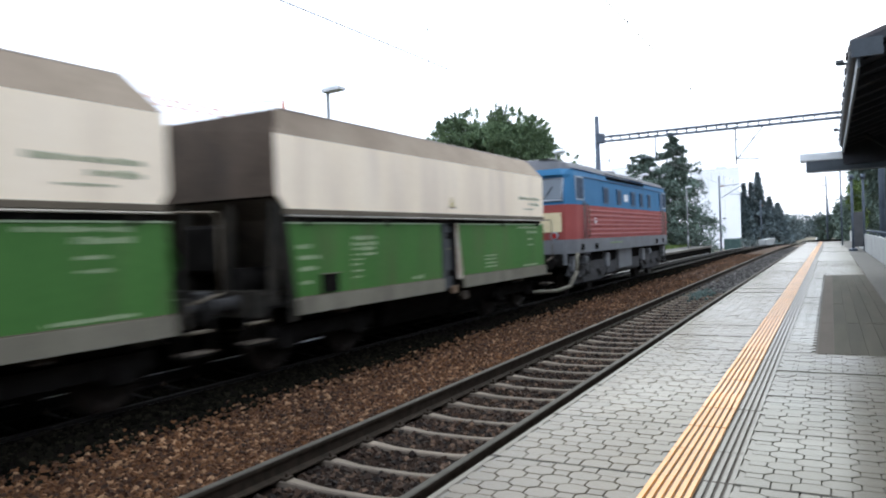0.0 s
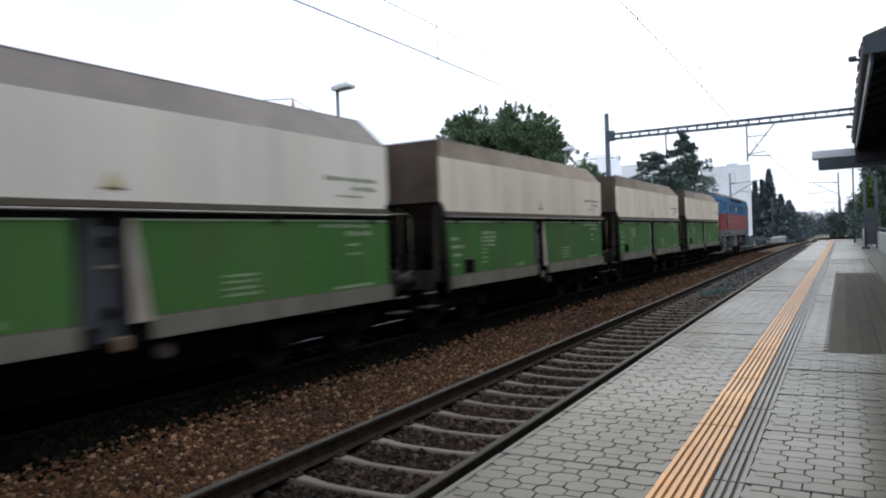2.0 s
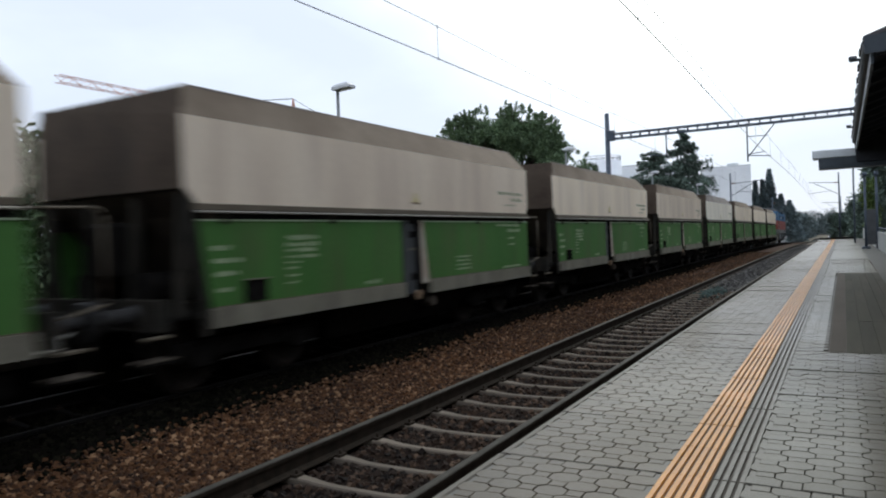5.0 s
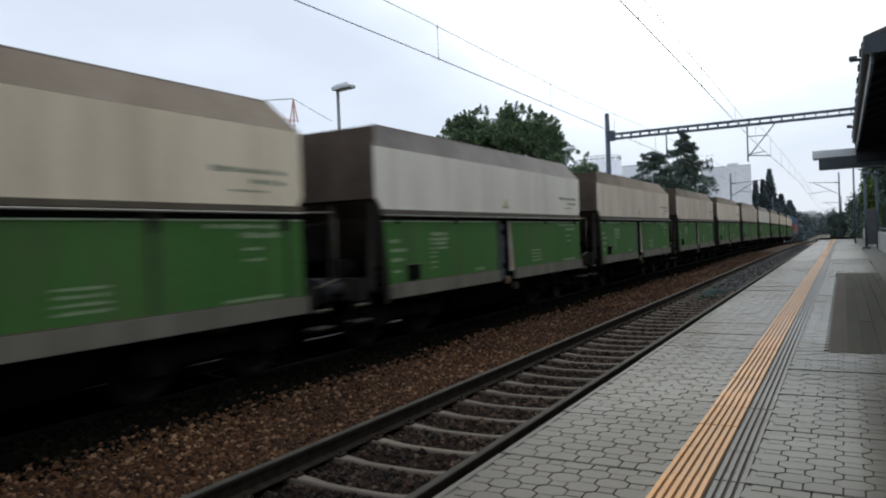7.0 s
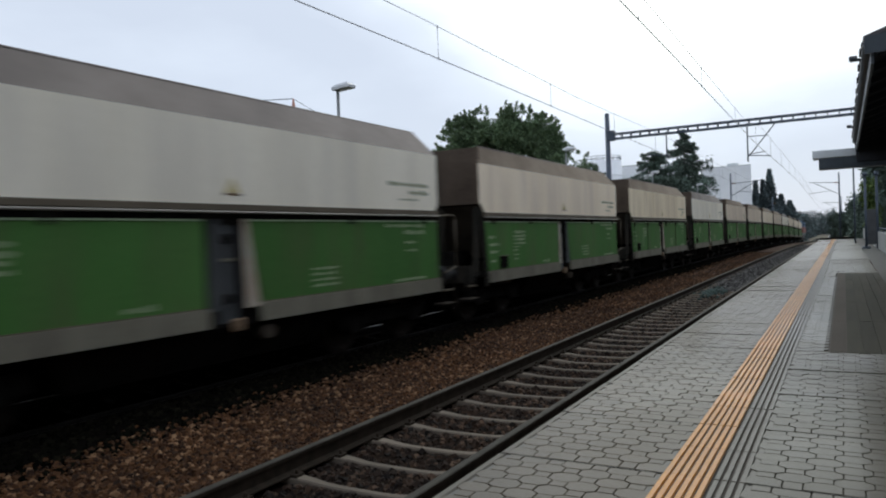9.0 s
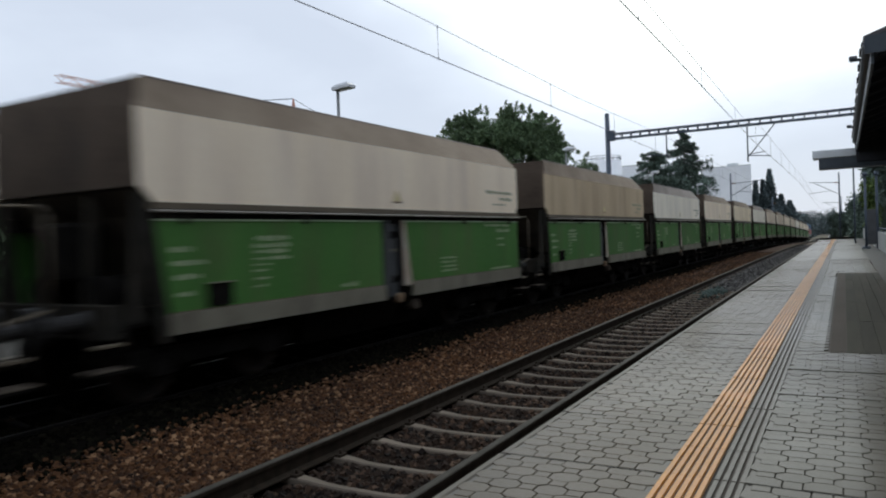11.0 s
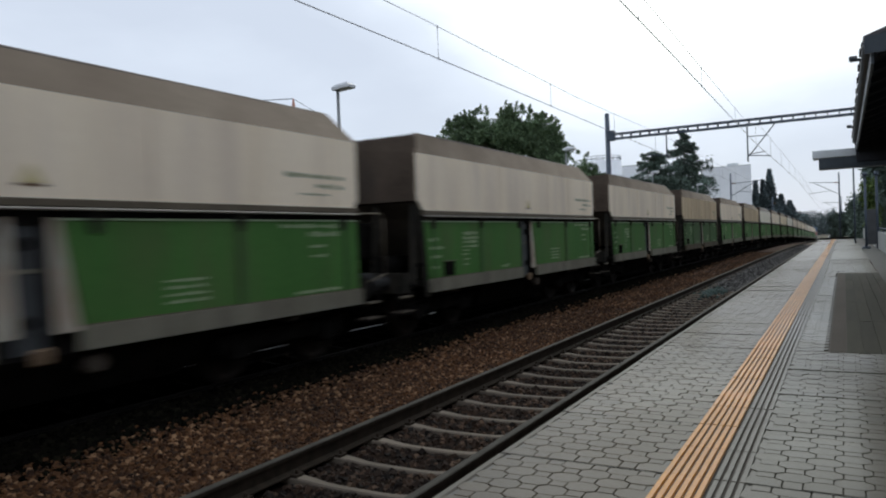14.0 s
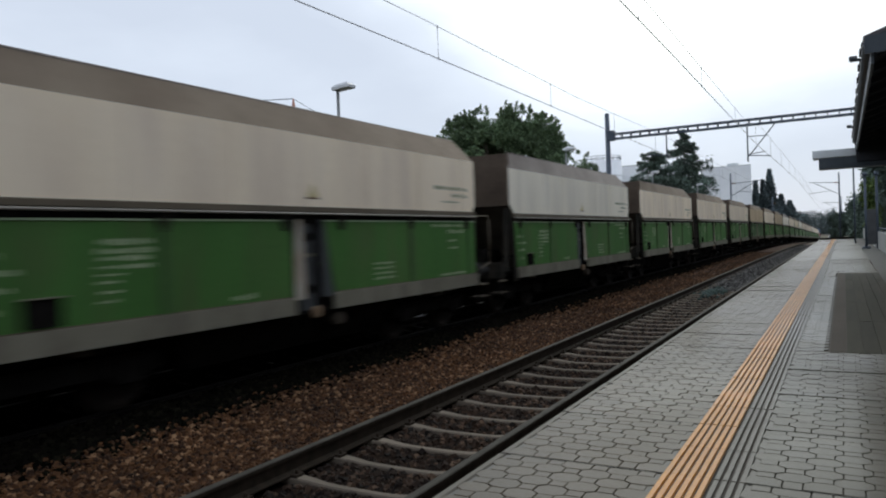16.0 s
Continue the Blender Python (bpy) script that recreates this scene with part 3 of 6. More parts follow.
def rail(track, x):
    bm = bmesh.new()
    ys = [-30 + 2.5 * i for i in range(145)]
    mi = [0] * len(RAIL)
    mi[6] = mi[7] = mi[8] = 1
    loft(bm, [[(x + a, y, z - drop(y)) for a, z in RAIL] for y in ys], mi)
    # far-track rail sides and the nearer head carry painted shade
    part("rail", bm, [M["rail_side"], M["rail_top"]] if x > -6 else [M["shaded_rail"], M["bright_rail"] if x < FAR_AXIS else M["shaded_rail"]], track, "rusty steel rail with a worn head")


def sleeper_mesh(mat):
    """Prestressed concrete sleeper: raised rail seats and a lower waist."""
    bm = bmesh.new()
    prof = [(-1.3, 0.056, -0.19), (-1.22, 0.06, -0.172), (-0.62, 0.06, -0.172), (-0.52, 0.054, -0.178), (-0.36, 0.045, -0.195), (-0.2, 0.041, -0.2),
            (0.2, 0.041, -0.2), (0.36, 0.045, -0.195), (0.52, 0.054, -0.178), (0.62, 0.06, -0.172), (1.22, 0.06, -0.172), (1.3, 0.056, -0.19)]
    loft(bm, [[(x, -w - 0.02, -0.36), (x, w + 0.02, -0.36), (x, w, z - 0.012), (x, w - 0.012, z), (x, -w + 0.012, z), (x, -w, z - 0.012)] for x, w, z in prof])
    return mesh_of("sleeper", bm, mat)


def clip_mesh():
    bm = bmesh.new()
    for s in (-1, 1):
        for g in (-1, 1):
            x = g * HALF_GAUGE + s * 0.10
            box(bm, x - 0.035, x + 0.035, -0.05, 0.05, -0.18, -0.15)
            rod(bm, (x, 0, -0.16), (x, 0, -0.115), 0.016, sides=6)
    return mesh_of("rail_fastening", bm, M["rail_side"])


def tracks():
    cm = clip_mesh()
    for name, axis, label, y_first, count in (("track_near", NEAR_AXIS, "railway track with concrete sleepers beside the platform", 4.58 - 0.6 * 12, 145),
                                              ("track_far", FAR_AXIS, "railway track on which the coal train runs", 4.75 - 0.6 * 12, 145)):
        # far-track sleepers get the concrete with shade in its colour
        sleeper_tone = M["concrete"] if axis == NEAR_AXIS else M["shaded_concrete"]
        sm = sleeper_mesh(sleeper_tone)
        tr = thing(name, label, "railway track", kind="structure")
        for s in (-1, 1):
            rail(tr, axis + s * HALF_GAUGE)
        for i in range(count):
            y = y_first + 0.6 * i
            ob = new("sleeper", sm)
            ob.parent = tr
            ob.matrix_basis = pose(axis, y, -drop(y), 0, 0, random.uniform(-0.25, 0.25))
            if -3 < y < 30:
                oc = new("rail_fastening", cm)
                oc.parent = tr
                oc.matrix_basis = pose(axis, y, -drop(y))
        bm = bmesh.new()
        for i in range(count, count + 330):
            y = y_first + 0.6 * i
            box(bm, axis - 1.3, axis + 1.3, y - 0.11, y + 0.11, -0.34 - drop(y), -0.178 - drop(y))
        tagged(part("far_sleepers", bm, M["concrete"], tr), "rows of grey concrete sleepers", kind="stuff")


def stones(name, label, mat, spots, size):
    """Many small broken stones, each a squashed and skewed lump."""
    base = [(-1, -1, -1), (1, -1, -1), (1, 1, -1), (-1, 1, -1), (-0.75, -0.7, 1), (0.7, -0.8, 0.9), (0.8, 0.65, 1), (-0.65, 0.8, 0.85)]
    fc = [(4, 5, 6, 7), (0, 1, 5, 4), (1, 2, 6, 5), (2, 3, 7, 6), (3, 0, 4, 7)]
    v, f = [], []
    rnd = random.Random(5)
    for x, y, z in spots:
        m = Euler((rnd.uniform(-0.7, 0.7), rnd.uniform(-0.7, 0.7), rnd.uniform(0, 6.3))).to_matrix()
        k = size * rnd.uniform(0.55, 1.25)
        sc = (k * rnd.uniform(0.7, 1.3), k * rnd.uniform(0.6, 1.1), k * rnd.uniform(0.5, 0.9))
        o = len(v)
        for b in base:
            p = m @ Vector((b[0] * sc[0] * rnd.uniform(0.8, 1.15), b[1] * sc[1] * rnd.uniform(0.8, 1.15), b[2] * sc[2]))
            v.append((x + p.x, y + p.y, z + p.z - drop(y)))
        f += [tuple(o + i for i in q) for q in fc]
    return tagged(new(name, data_mesh(name, v, f, mat)), label, "gravel", kind="stuff")


def gravel():
    rnd = random.Random(11)
    rust = island_material("rusty_stones", [(0.012, 0.0045, 0.0014), (0.024, 0.0092, 0.0026), (0.037, 0.0144, 0.0042), (0.050, 0.0198, 0.0060), (0.063, 0.0260, 0.0080), (0.080, 0.034, 0.011), (0.22, 0.13, 0.07)], 0.9, 0.3)
    dark = island_material("dark_stones", [(0.004, 0.0022, 0.0011), (0.010, 0.0051, 0.0025), (0.017, 0.0086, 0.0042), (0.025, 0.0125, 0.0062), (0.09, 0.055, 0.034)], 0.9, 0.3)
    # oily stones, taken darker for the shade below the train
    shaded_oily = island_material("shaded_oily_stones", [(0.0025, 0.0024, 0.0018), (0.005, 0.0047, 0.0035), (0.0105, 0.0095, 0.0065)], 0.9, 0.3, 0.0)

    def shoulder_z(x):
        pts = [(-7.45, -0.225), (-7.36, -0.10), (-7.2, -0.06), (-6.95, -0.05), (-6.4, -0.09), (-5.9, -0.13), (-5.3, -0.14), (-4.7, -0.13), (-4.26, -0.11)]
        for (a, za), (b, zb) in zip(pts, pts[1:]):
            if a <= x <= b:
                return za + (zb - za) * (x - a) / (b - a)
        return -0.235
    spots = []
    for y0, y1, dens in ((-4, 1.5, 160), (1.5, 9, 1050), (9, 16, 700), (16, 30, 300), (30, 60, 90)):
        for i in range(int((y1 - y0) * 2.05 * dens)):
            x, y = -4.275 - abs(rnd.uniform(0, 1.9) + rnd.gauss(0, 0.15)), rnd.uniform(y0, y1)
            spots.append((x, y, shoulder_z(x) + rnd.uniform(-0.012, 0.018)))
    stones("ballast_stones", "rust-brown broken ballast stones between the tracks", rust, spots, 0.025)
    spots = []
    for y0, y1, dens in ((-4, 1.5, 160), (1.5, 8, 560), (8, 16, 330), (16, 32, 130)):
        for i in range(int((y1 - y0) * 2.3 * dens)):
            x, y = rnd.uniform(-4.12, -1.85), rnd.uniform(y0, y1)
            if abs((y - 4.58 + 0.3) % 0.6 - 0.3) < 0.08 and abs(x - NEAR_AXIS) < 1.32:
                continue
            spots.append((x, y, -0.225 + rnd.uniform(-0.012, 0.012)))
    stones("track_stones", "dark brown dirty stones between the sleepers", dark, spots, 0.03)
    grey = island_material("grey_stones", [(0.014, 0.013, 0.012), (0.04, 0.037, 0.034), (0.075, 0.07, 0.065), (0.16, 0.155, 0.145)], 0.9, 0.3)
    spots = []
    for i in range(15000):
        y = 24 + 66 * rnd.random() ** 1.5
        x = rnd.uniform(-4.1, -1.9) if rnd.random() < (y - 24) / 8 else rnd.uniform(-3.6, -2.2)
        if abs(x - (NEAR_AXIS - HALF_GAUGE)) > 0.07 and abs(x - (NEAR_AXIS + HALF_GAUGE)) > 0.07:
            spots.append((x, y, -0.20 + rnd.uniform(-0.02, 0.02)))
    stones("grey_track_stones", "grey stones heaped over the sleepers further along", grey, spots, 0.042)
    moss = island_material("mossy_stones", [(0.03, 0.045, 0.04), (0.045, 0.07, 0.062), (0.07, 0.10, 0.088)], 0.9, 0.3)
    spots = [(-3.62 + rnd.gauss(0, 0.16), 23.6 + rnd.gauss(0, 0.8), -0.19 + rnd.uniform(-0.02, 0.02)) for i in range(220)]
    stones("mossy_stones", "patch of green mossy stones between the rails", moss, spots, 0.04)
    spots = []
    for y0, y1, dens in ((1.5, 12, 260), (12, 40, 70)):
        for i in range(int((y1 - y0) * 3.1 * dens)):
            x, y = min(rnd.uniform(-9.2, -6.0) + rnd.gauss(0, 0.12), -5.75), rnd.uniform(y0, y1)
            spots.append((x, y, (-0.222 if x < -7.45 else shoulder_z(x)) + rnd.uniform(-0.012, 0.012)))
    stones("oily_track_stones", "stones under the far track, blackened for oil and shade", shaded_oily, spots, 0.032)


# ---- platforms ----
SEG, SEG0 = 1.04, 3.69
ROW, WIDE_D, SMALL_D = 0.205, 0.13, 0.075


def paver_mesh(skin, hw, hd, cx, cy, flat=0):
    """One paver, its top edge slightly eased; cx and cy cut its corners, but for those on its flat side."""
    def outline(k):
        w, d = hw - k, hd - k
        if cx == 0:
            return [(-w, -d), (w, -d), (w, d), (-w, d)]
        low = [(-w, -d), (w, -d)] if flat < 0 else [(-w, -d + cy), (-w + cx, -d), (w - cx, -d), (w, -d + cy)]
        high = [(w, d), (-w, d)] if flat > 0 else [(w, d - cy), (w - cx, d), (-w + cx, d), (-w, d - cy)]
        return low + high
    bm = bmesh.new()
    loft(bm, [[(x, y, z) for x, y in outline(k)] for k, z in ((0, -0.03), (0, -0.002), (0.002, 0))])
    return mesh_of("paver", bm, skin)


def paving_spots(x0, x1, columns, first, last):
    """Columns of pavers in slabs of five repeats: wide octagons and narrow stones by turns, every second column half a step on."""
    spots = []
    pitch = (x1 - x0) / columns
    for seg in range(first, last):
        y0 = SEG0 + SEG * seg + 0.008
        for c in range(columns):
            x = x0 + pitch * (c + 0.5)
            for r in range(5):
                y = y0 + ROW * r
                if c % 2 == 0:
                    spots += [("first" if r == 0 else "wide", x, y + WIDE_D / 2), ("small", x, y + WIDE_D + SMALL_D / 2)]
                else:
                    spots.append(("long" if r == 0 else "small", x, y + (0.05125 if r == 0 else 0.065)))
                    spots.append(("cut", x, y + 0.15375) if r == 4 else ("wide", x, y + 0.1675))
    return spots


def near_platform():
    pf = thing("platform_near", "station platform paved with grey interlocking pavers", "platform", kind="structure")
    bm = bmesh.new()
    box(bm, EDGE + 0.056, 3.2, -26, 67.0, -0.6, PLATFORM - 0.010)
    part("bedding", bm, M["joint"], pf)
    kerb = None
    for i in range(72):
        y = SEG0 - 11 * SEG + SEG * i
        if kerb is None:
            bm = bmesh.new()
            box(bm, EDGE, EDGE + 0.055, 0.005, SEG - 0.005, -0.6, PLATFORM)
            bevel(bm, 0.012)
            kerb = mesh_of("edge_slab", bm, M["kerb"])
        ob = new("edge_slab", kerb)
        ob.parent = pf
        ob.matrix_basis = pose(random.uniform(-0.003, 0.003), y, random.uniform(-0.002, 0.002))
    # tactile strip of ribbed tiles, orange, with a grey ribbed guide beside it
    for name, x0, x1, ribs, mat in (("tactile_tile", -0.845, -0.605, 6, M["orange"]), ("guide_tile", -0.60, -0.445, 4, M["groove"])):
        bm = bmesh.new()
        pitch = (x1 - x0) / ribs
        sec = [(x0, -0.02)]
        for k in range(ribs):
            a = x0 + pitch * k
            sec += [(a + 0.0045, -0.008), (a + 0.008, 0.003), (a + pitch - 0.008, 0.003), (a + pitch - 0.0045, -0.008)]
        sec.append((x1, -0.02))
        loft(bm, [[(x, y, z) for x, z in sec] for y in (0.004, SEG / 2 - 0.004)])
        tm = mesh_of(name, bm, [mat])
        for i in range(143):
            ob = new(name, tm)
            ob.parent = pf
            ob.matrix_basis = pose(0, SEG0 - 11 * SEG + SEG / 2 * i, PLATFORM + random.uniform(-0.0015, 0.0015), random.uniform(-0.25, 0.25))
    bm = bmesh.new()
    for x in [-0.845 + 0.04 * k for k in range(7)] + [-0.6 + 0.03875 * k for k in range(5)]:
        box(bm, x - 0.0042, x + 0.0042, -7, 67, PLATFORM - 0.03, PLATFORM - 0.0055)
    part("groove_dirt", bm, M["joint"], pf)
    g = 0.0024

    def zone_shapes(k, skin):
        return {"wide": paver_mesh(skin, 0.0835 * k - g, WIDE_D / 2 - g, 0.039 * k, 0.0275), "small": paver_mesh(skin, 0.0445 * k - g, SMALL_D / 2 - g, 0, 0),
                "long": paver_mesh(skin, 0.0445 * k - g, 0.05125 - g, 0, 0), "cut": paver_mesh(skin, 0.0835 * k - g, 0.05125 - g, 0.036 * k, 0.02, 1),
                "first": paver_mesh(skin, 0.0835 * k - g, WIDE_D / 2 - g, 0.039 * k, 0.0275, -1)}
    L, R = (EDGE + 0.06, -0.85, 7), (-0.44, 0.72, 9)
    # zone R wears the paver colour that holds the painted shade
    shapes = {"L": zone_shapes((L[1] - L[0]) / L[2] / 0.128, M["paver"]), "R": zone_shapes((R[1] - R[0]) / R[2] / 0.128, M["green_shade_paver"])}
    for kind, x, y in paving_spots(*L, -1, 1) + paving_spots(*R, -1, 1):
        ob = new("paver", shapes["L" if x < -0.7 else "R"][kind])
        ob.parent = pf
        ob.matrix_basis = pose(x, y, PLATFORM + random.uniform(-0.0015, 0.001), random.uniform(-0.3, 0.3), random.uniform(-0.3, 0.3))
    for x in (EDGE + 0.075, -0.862, -0.428, 0.71):
        bm = bmesh.new()
        box(bm, x - 0.018, x + 0.018, -7, 28.6, PLATFORM - 0.03, PLATFORM - 0.0045)
        part("border_mortar", bm, M["groove"], pf)
    v, f, skin = [], [], []
    rnd = random.Random(3)
    src = {}
    for k, me in [(z + q, me) for z in "LR" for q, me in shapes[z].items()]:
        src[k] = ([tuple(p.co) for p in me.vertices], [tuple(p.vertices) for p in me.polygons if p.normal.z > -0.9])
    for kind, x, y in paving_spots(*L, -4, -1) + paving_spots(*L, 1, 24) + paving_spots(*R, -4, -1) + paving_spots(*R, 1, 24):
        if x > -0.17 and 7.83 < y < 20.58:
            continue
        seg = math.floor((y - SEG0) / SEG)
        lean = 0.0055 * math.sin(7.3 * seg + (2.1 if x > -0.7 else 0))
        o, dz = len(v), PLATFORM + rnd.uniform(-0.002, 0.0015) + lean * (y - SEG0 - SEG * (seg + 0.5))
        tx, ty = rnd.uniform(-0.006, 0.006), rnd.uniform(-0.006, 0.006) + lean
        kind = ("L" if x < -0.7 else "R") + kind
        for a, b, c in src[kind][0]:
            v.append((x + a, y + b, dz + c + a * tx + b * ty))
        f += [tuple(o + i for i in q) for q in src[kind][1]]
        side = "LR".index(kind[0])
        skin += [side] * len(src[kind][1])
    me = data_mesh("paving", v, f, [M["paver_joined"], M["green_shade_paver_joined"]])
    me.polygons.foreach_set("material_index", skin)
    ob = new("paving", me)
    ob.parent = pf
    tagged(ob, "grey interlocking pavers with dark joints", kind="stuff")
    # straight dirt-filled joints across the platform between the slabs
    for i in range(-4, 24):
        for x0, x1 in (L[:2], R[:2]):
            bm = bmesh.new()
            y = SEG0 + SEG * i
            box(bm, x0, x1 if x1 < 0 or not 7.83 < y < 20.58 else -0.17, y - 0.004, y + 0.005, PLATFORM - 0.02, PLATFORM - 0.0008)
            part("slab_joint", bm, M["dark_joint"], pf)
    # farther slabs, one strip each
    for i in [*range(-11, -4), *range(24, 60)]:
        y = SEG0 + SEG * i
        for x0, x1 in (L[:2], R[:2]):
            bm = bmesh.new()
            box(bm, x0, x1, 0.012 - SEG / 2, SEG / 2 - 0.012, -0.03, random.uniform(-0.002, 0.001))
            slab = part("paving_slab", bm, M["paver"] if x1 < 0 else M["green_shade_paver"], pf)
            slab.matrix_basis = pose(0, y + SEG / 2, PLATFORM, random.uniform(-0.35, 0.35))
    # weathered dark boards in the platform, then a strip of asphalt behind the pavers
    for i in range(5):
        for j in range(6):
            bm = bmesh.new()
            x0 = -0.15 + 0.145 * j
            y = 7.83 + 2.55 * i
            box(bm, x0 + 0.002, x0 + 0.143, y + 0.002, y + 2.548, PLATFORM - 0.03, PLATFORM + random.uniform(-0.001, 0.003))
            part("dark_board", bm, M["edge_board"] if j == 0 else M["darkpave"], pf, "dark weathered board")
    bm = bmesh.new()
    box(bm, -1.77, 0.75, 67.1, 67.35, -0.6, 0.70)
    bevel(bm, 0.03)
    part("end_barrier", bm, M["black_steel"], pf, "dark low barrier across the platform end")
    bm = bmesh.new()
    box(bm, 0.73, 3.2, -26, 67.0, PLATFORM - 0.04, PLATFORM - 0.006)
    part("asphalt_strip", bm, M["asphalt"], pf, "grey asphalt behind the pavers")


def far_platform():
    pf = thing("platform_far", "low platform with a pale edge behind the far track", "platform", kind="structure")
    bm = bmesh.new()
    box(bm, -13.2, -9.95, -20, 70, -0.7, 0.40)
    part("surface", bm, M["asphalt"], pf)
    for i in range(60):
        bm = bmesh.new()
        y = -20 + 1.5 * i
        box(bm, -9.96, -9.75, y + 0.006, y + 1.494, 0.26, 0.42)
        bevel(bm, 0.01)
        part("edge_slab", bm, M["kerb"], pf)
    # wall coloured near black for the shade behind the train
    bm = bmesh.new()
    box(bm, -9.95, -9.86, -20, 70, -0.7, 0.26)
    part("edge_wall", bm, M["black_steel"], pf, "dark shaded platform wall")

# ---- the coal train ----
def lathe_x(bm, prof, sides=20, mi=0):
    """A turned body about the x axis: rows of (x, radius)."""
    loft(bm, [[(x, r * math.cos(k * math.tau / sides), r * math.sin(k * math.tau / sides)) for k in range(sides)] for x, r in prof], mi, smooth=False)


def plate(bm, s, x, t, pts, mi=0):
    """An upright plate across x, thickness t inwards, with the outline pts of (y, z)."""
    loft(bm, [[(s * a, y, z) for y, z in pts] for a in (x, x - t)], mi)


def part_box(name, parent, mat, dims, label="", soft=0.0):
    bm = bmesh.new()
    box(bm, *dims)
    if soft:
        bevel(bm, soft)
    return part(name, bm, mat, parent, label)


def bars(w, mat, rows, x, label):
    """Unreadable lettering: thin broken bars, rows of (y0, y1, z, height)."""
    bm = bmesh.new()
    for y0, y1, z, h in rows:
        y = y0
        rnd = random.Random(int(1000 * (y0 + z)))
        while y < y1:
            e = min(y1, y + rnd.uniform(0.05, 0.16))
            cut = rnd.uniform(0.0, 0.3) * h
            box(bm, x, x + 0.003, y, e - rnd.uniform(0.008, 0.03), z + cut * rnd.random(), z + 0.95 * h - cut)
            y = e
    ob = part("lettering", bm, mat, w, label)
    return tagged(ob, kind="stuff")


def wagon_side(w, s, ribbed):
    hx, hy = 1.45, 5.08
    # upper side sheet with its cut lower corners, then the leaning top plate
    bm = bmesh.new()
    plate(bm, s, hx, 0.05, [(-4.92, 2.33), (4.98, 2.33), (hy, 2.46), (hy, 3.36), (-hy, 3.36), (-hy, 2.50)])
    side = part("upper_side", bm, M["white_steel"], w, "dirty white steel upper side")
    for y in ((-3.05, -1.54, 1.34, 2.9, 4.55) if ribbed else ()):
        part_box("rib", side, M["white_steel"], (s * (hx - 0.01), s * (hx + 0.008), y - 0.035, y + 0.035, 2.36, 3.35))
    bm = bmesh.new()
    lo = [(s * hx, -hy, 3.362), (s * hx, hy, 3.362)]
    hi = [(s * 1.39, -5.03, 3.715), (s * 1.13, 4.81, 3.79)]
    inn = [(s * 1.35, -5.03, 3.715), (s * 1.09, 4.81, 3.79)]
    low = [(s * 1.40, -hy, 3.362), (s * 1.40, hy, 3.362)]
    n = 8
    mixp = lambda p, k: tuple(p[0][i] + (p[1][i] - p[0][i]) * k / n for i in range(3))
    loft(bm, [[mixp(lo, k), mixp(hi, k), mixp(inn, k), mixp(low, k)] for k in range(n + 1)])
    top = part("top_plate", bm, M["rim_steel"], w, "dusty grey inward-leaning top plate")
    bm = bmesh.new()
    pipe(bm, [(s * 1.375, -5.0, 3.715), (s * 1.115, 4.8, 3.79)], 0.022)
    part("edge_tube", bm, M["rim_steel"], top)
    # longitudinal beam, hand rail, hinge blocks
    bm = bmesh.new()
    box(bm, s * 1.38, s * 1.485, -4.98, 5.03, 2.25, 2.328)
    bevel(bm, 0.008)
    beam = part("side_beam", bm, M["brown_beam"], w, "brown longitudinal beam")
    bm = bmesh.new()
    rod(bm, (s * 1.5, -4.97, 2.228), (s * 1.5, 5.02, 2.228), 0.017, sides=6)
    part("hand_rail", bm, M["pale_rail"], beam, "pale thin hand rail")
    for y in (-4.25, -2.65, -1.05, -0.55, 0.55, 2.0, 3.4, 4.7):
        part_box("hinge", beam, M["black_steel"], (s * 1.385, s * 1.47, y - 0.08, y + 0.08, 2.155, 2.215))
    # black strip that draws the shade between beam and doors
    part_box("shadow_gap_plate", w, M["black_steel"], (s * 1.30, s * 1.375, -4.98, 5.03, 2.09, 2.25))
    # doors with sills
    for rear in (True, False):
        if rear:
            pts = [(-4.72, 1.05), (-0.5, 1.05), (-0.5, 2.12), (-4.9, 2.12)]
        else:
            pts = [(0.44, 1.05), (5.08, 1.05), (5.06, 2.12), (0.24, 2.12)]
        bm = bmesh.new()
        plate(bm, s, 1.43, 0.05, pts)
        door = part("side_door", bm, M["green_steel"], w, "faded green discharge door")
        part_box("top_flange", door, M["flange"], (s * 1.38, s * 1.445, pts[3][0], pts[2][0], 2.121, 2.142))
        part_box("rust_bead", door, M["brown_beam"], (s * 1.40, s * 1.441, pts[0][0], pts[1][0], 1.066, 1.082))
        bm = bmesh.new()
        plate(bm, s, 1.478, 0.08, [(pts[0][0] - 0.03, 0.83), (pts[1][0] + 0.02, 0.83), (pts[1][0] + 0.02, 1.04), (pts[1][0], 1.065), (pts[0][0], 1.065), (pts[0][0] - 0.03, 1.04)])
        part("door_sill", bm, M["sill"], door, "scuffed grey door sill")
        if ribbed:
            for y in ((-2.6,) if rear else (2.6,)):
                part_box("rib", door, M["green_steel"], (s * 1.425, s * 1.455, y - 0.05, y + 0.05, 1.07, 2.115))
            for y in ((-4.58,) if rear else (4.75,)):
                part_box("rib", door, M["green_steel"], (s * 1.425, s * 1.45, y - 0.03, y + 0.03, 1.07, 2.115))
    for y in (-4.58, -2.6, -0.62, 0.62, 2.6, 4.7) if ribbed else (-4.5, -2.4, 2.4, 4.6):
        k = 1.0 if ribbed else 0.55
        bm = bmesh.new()
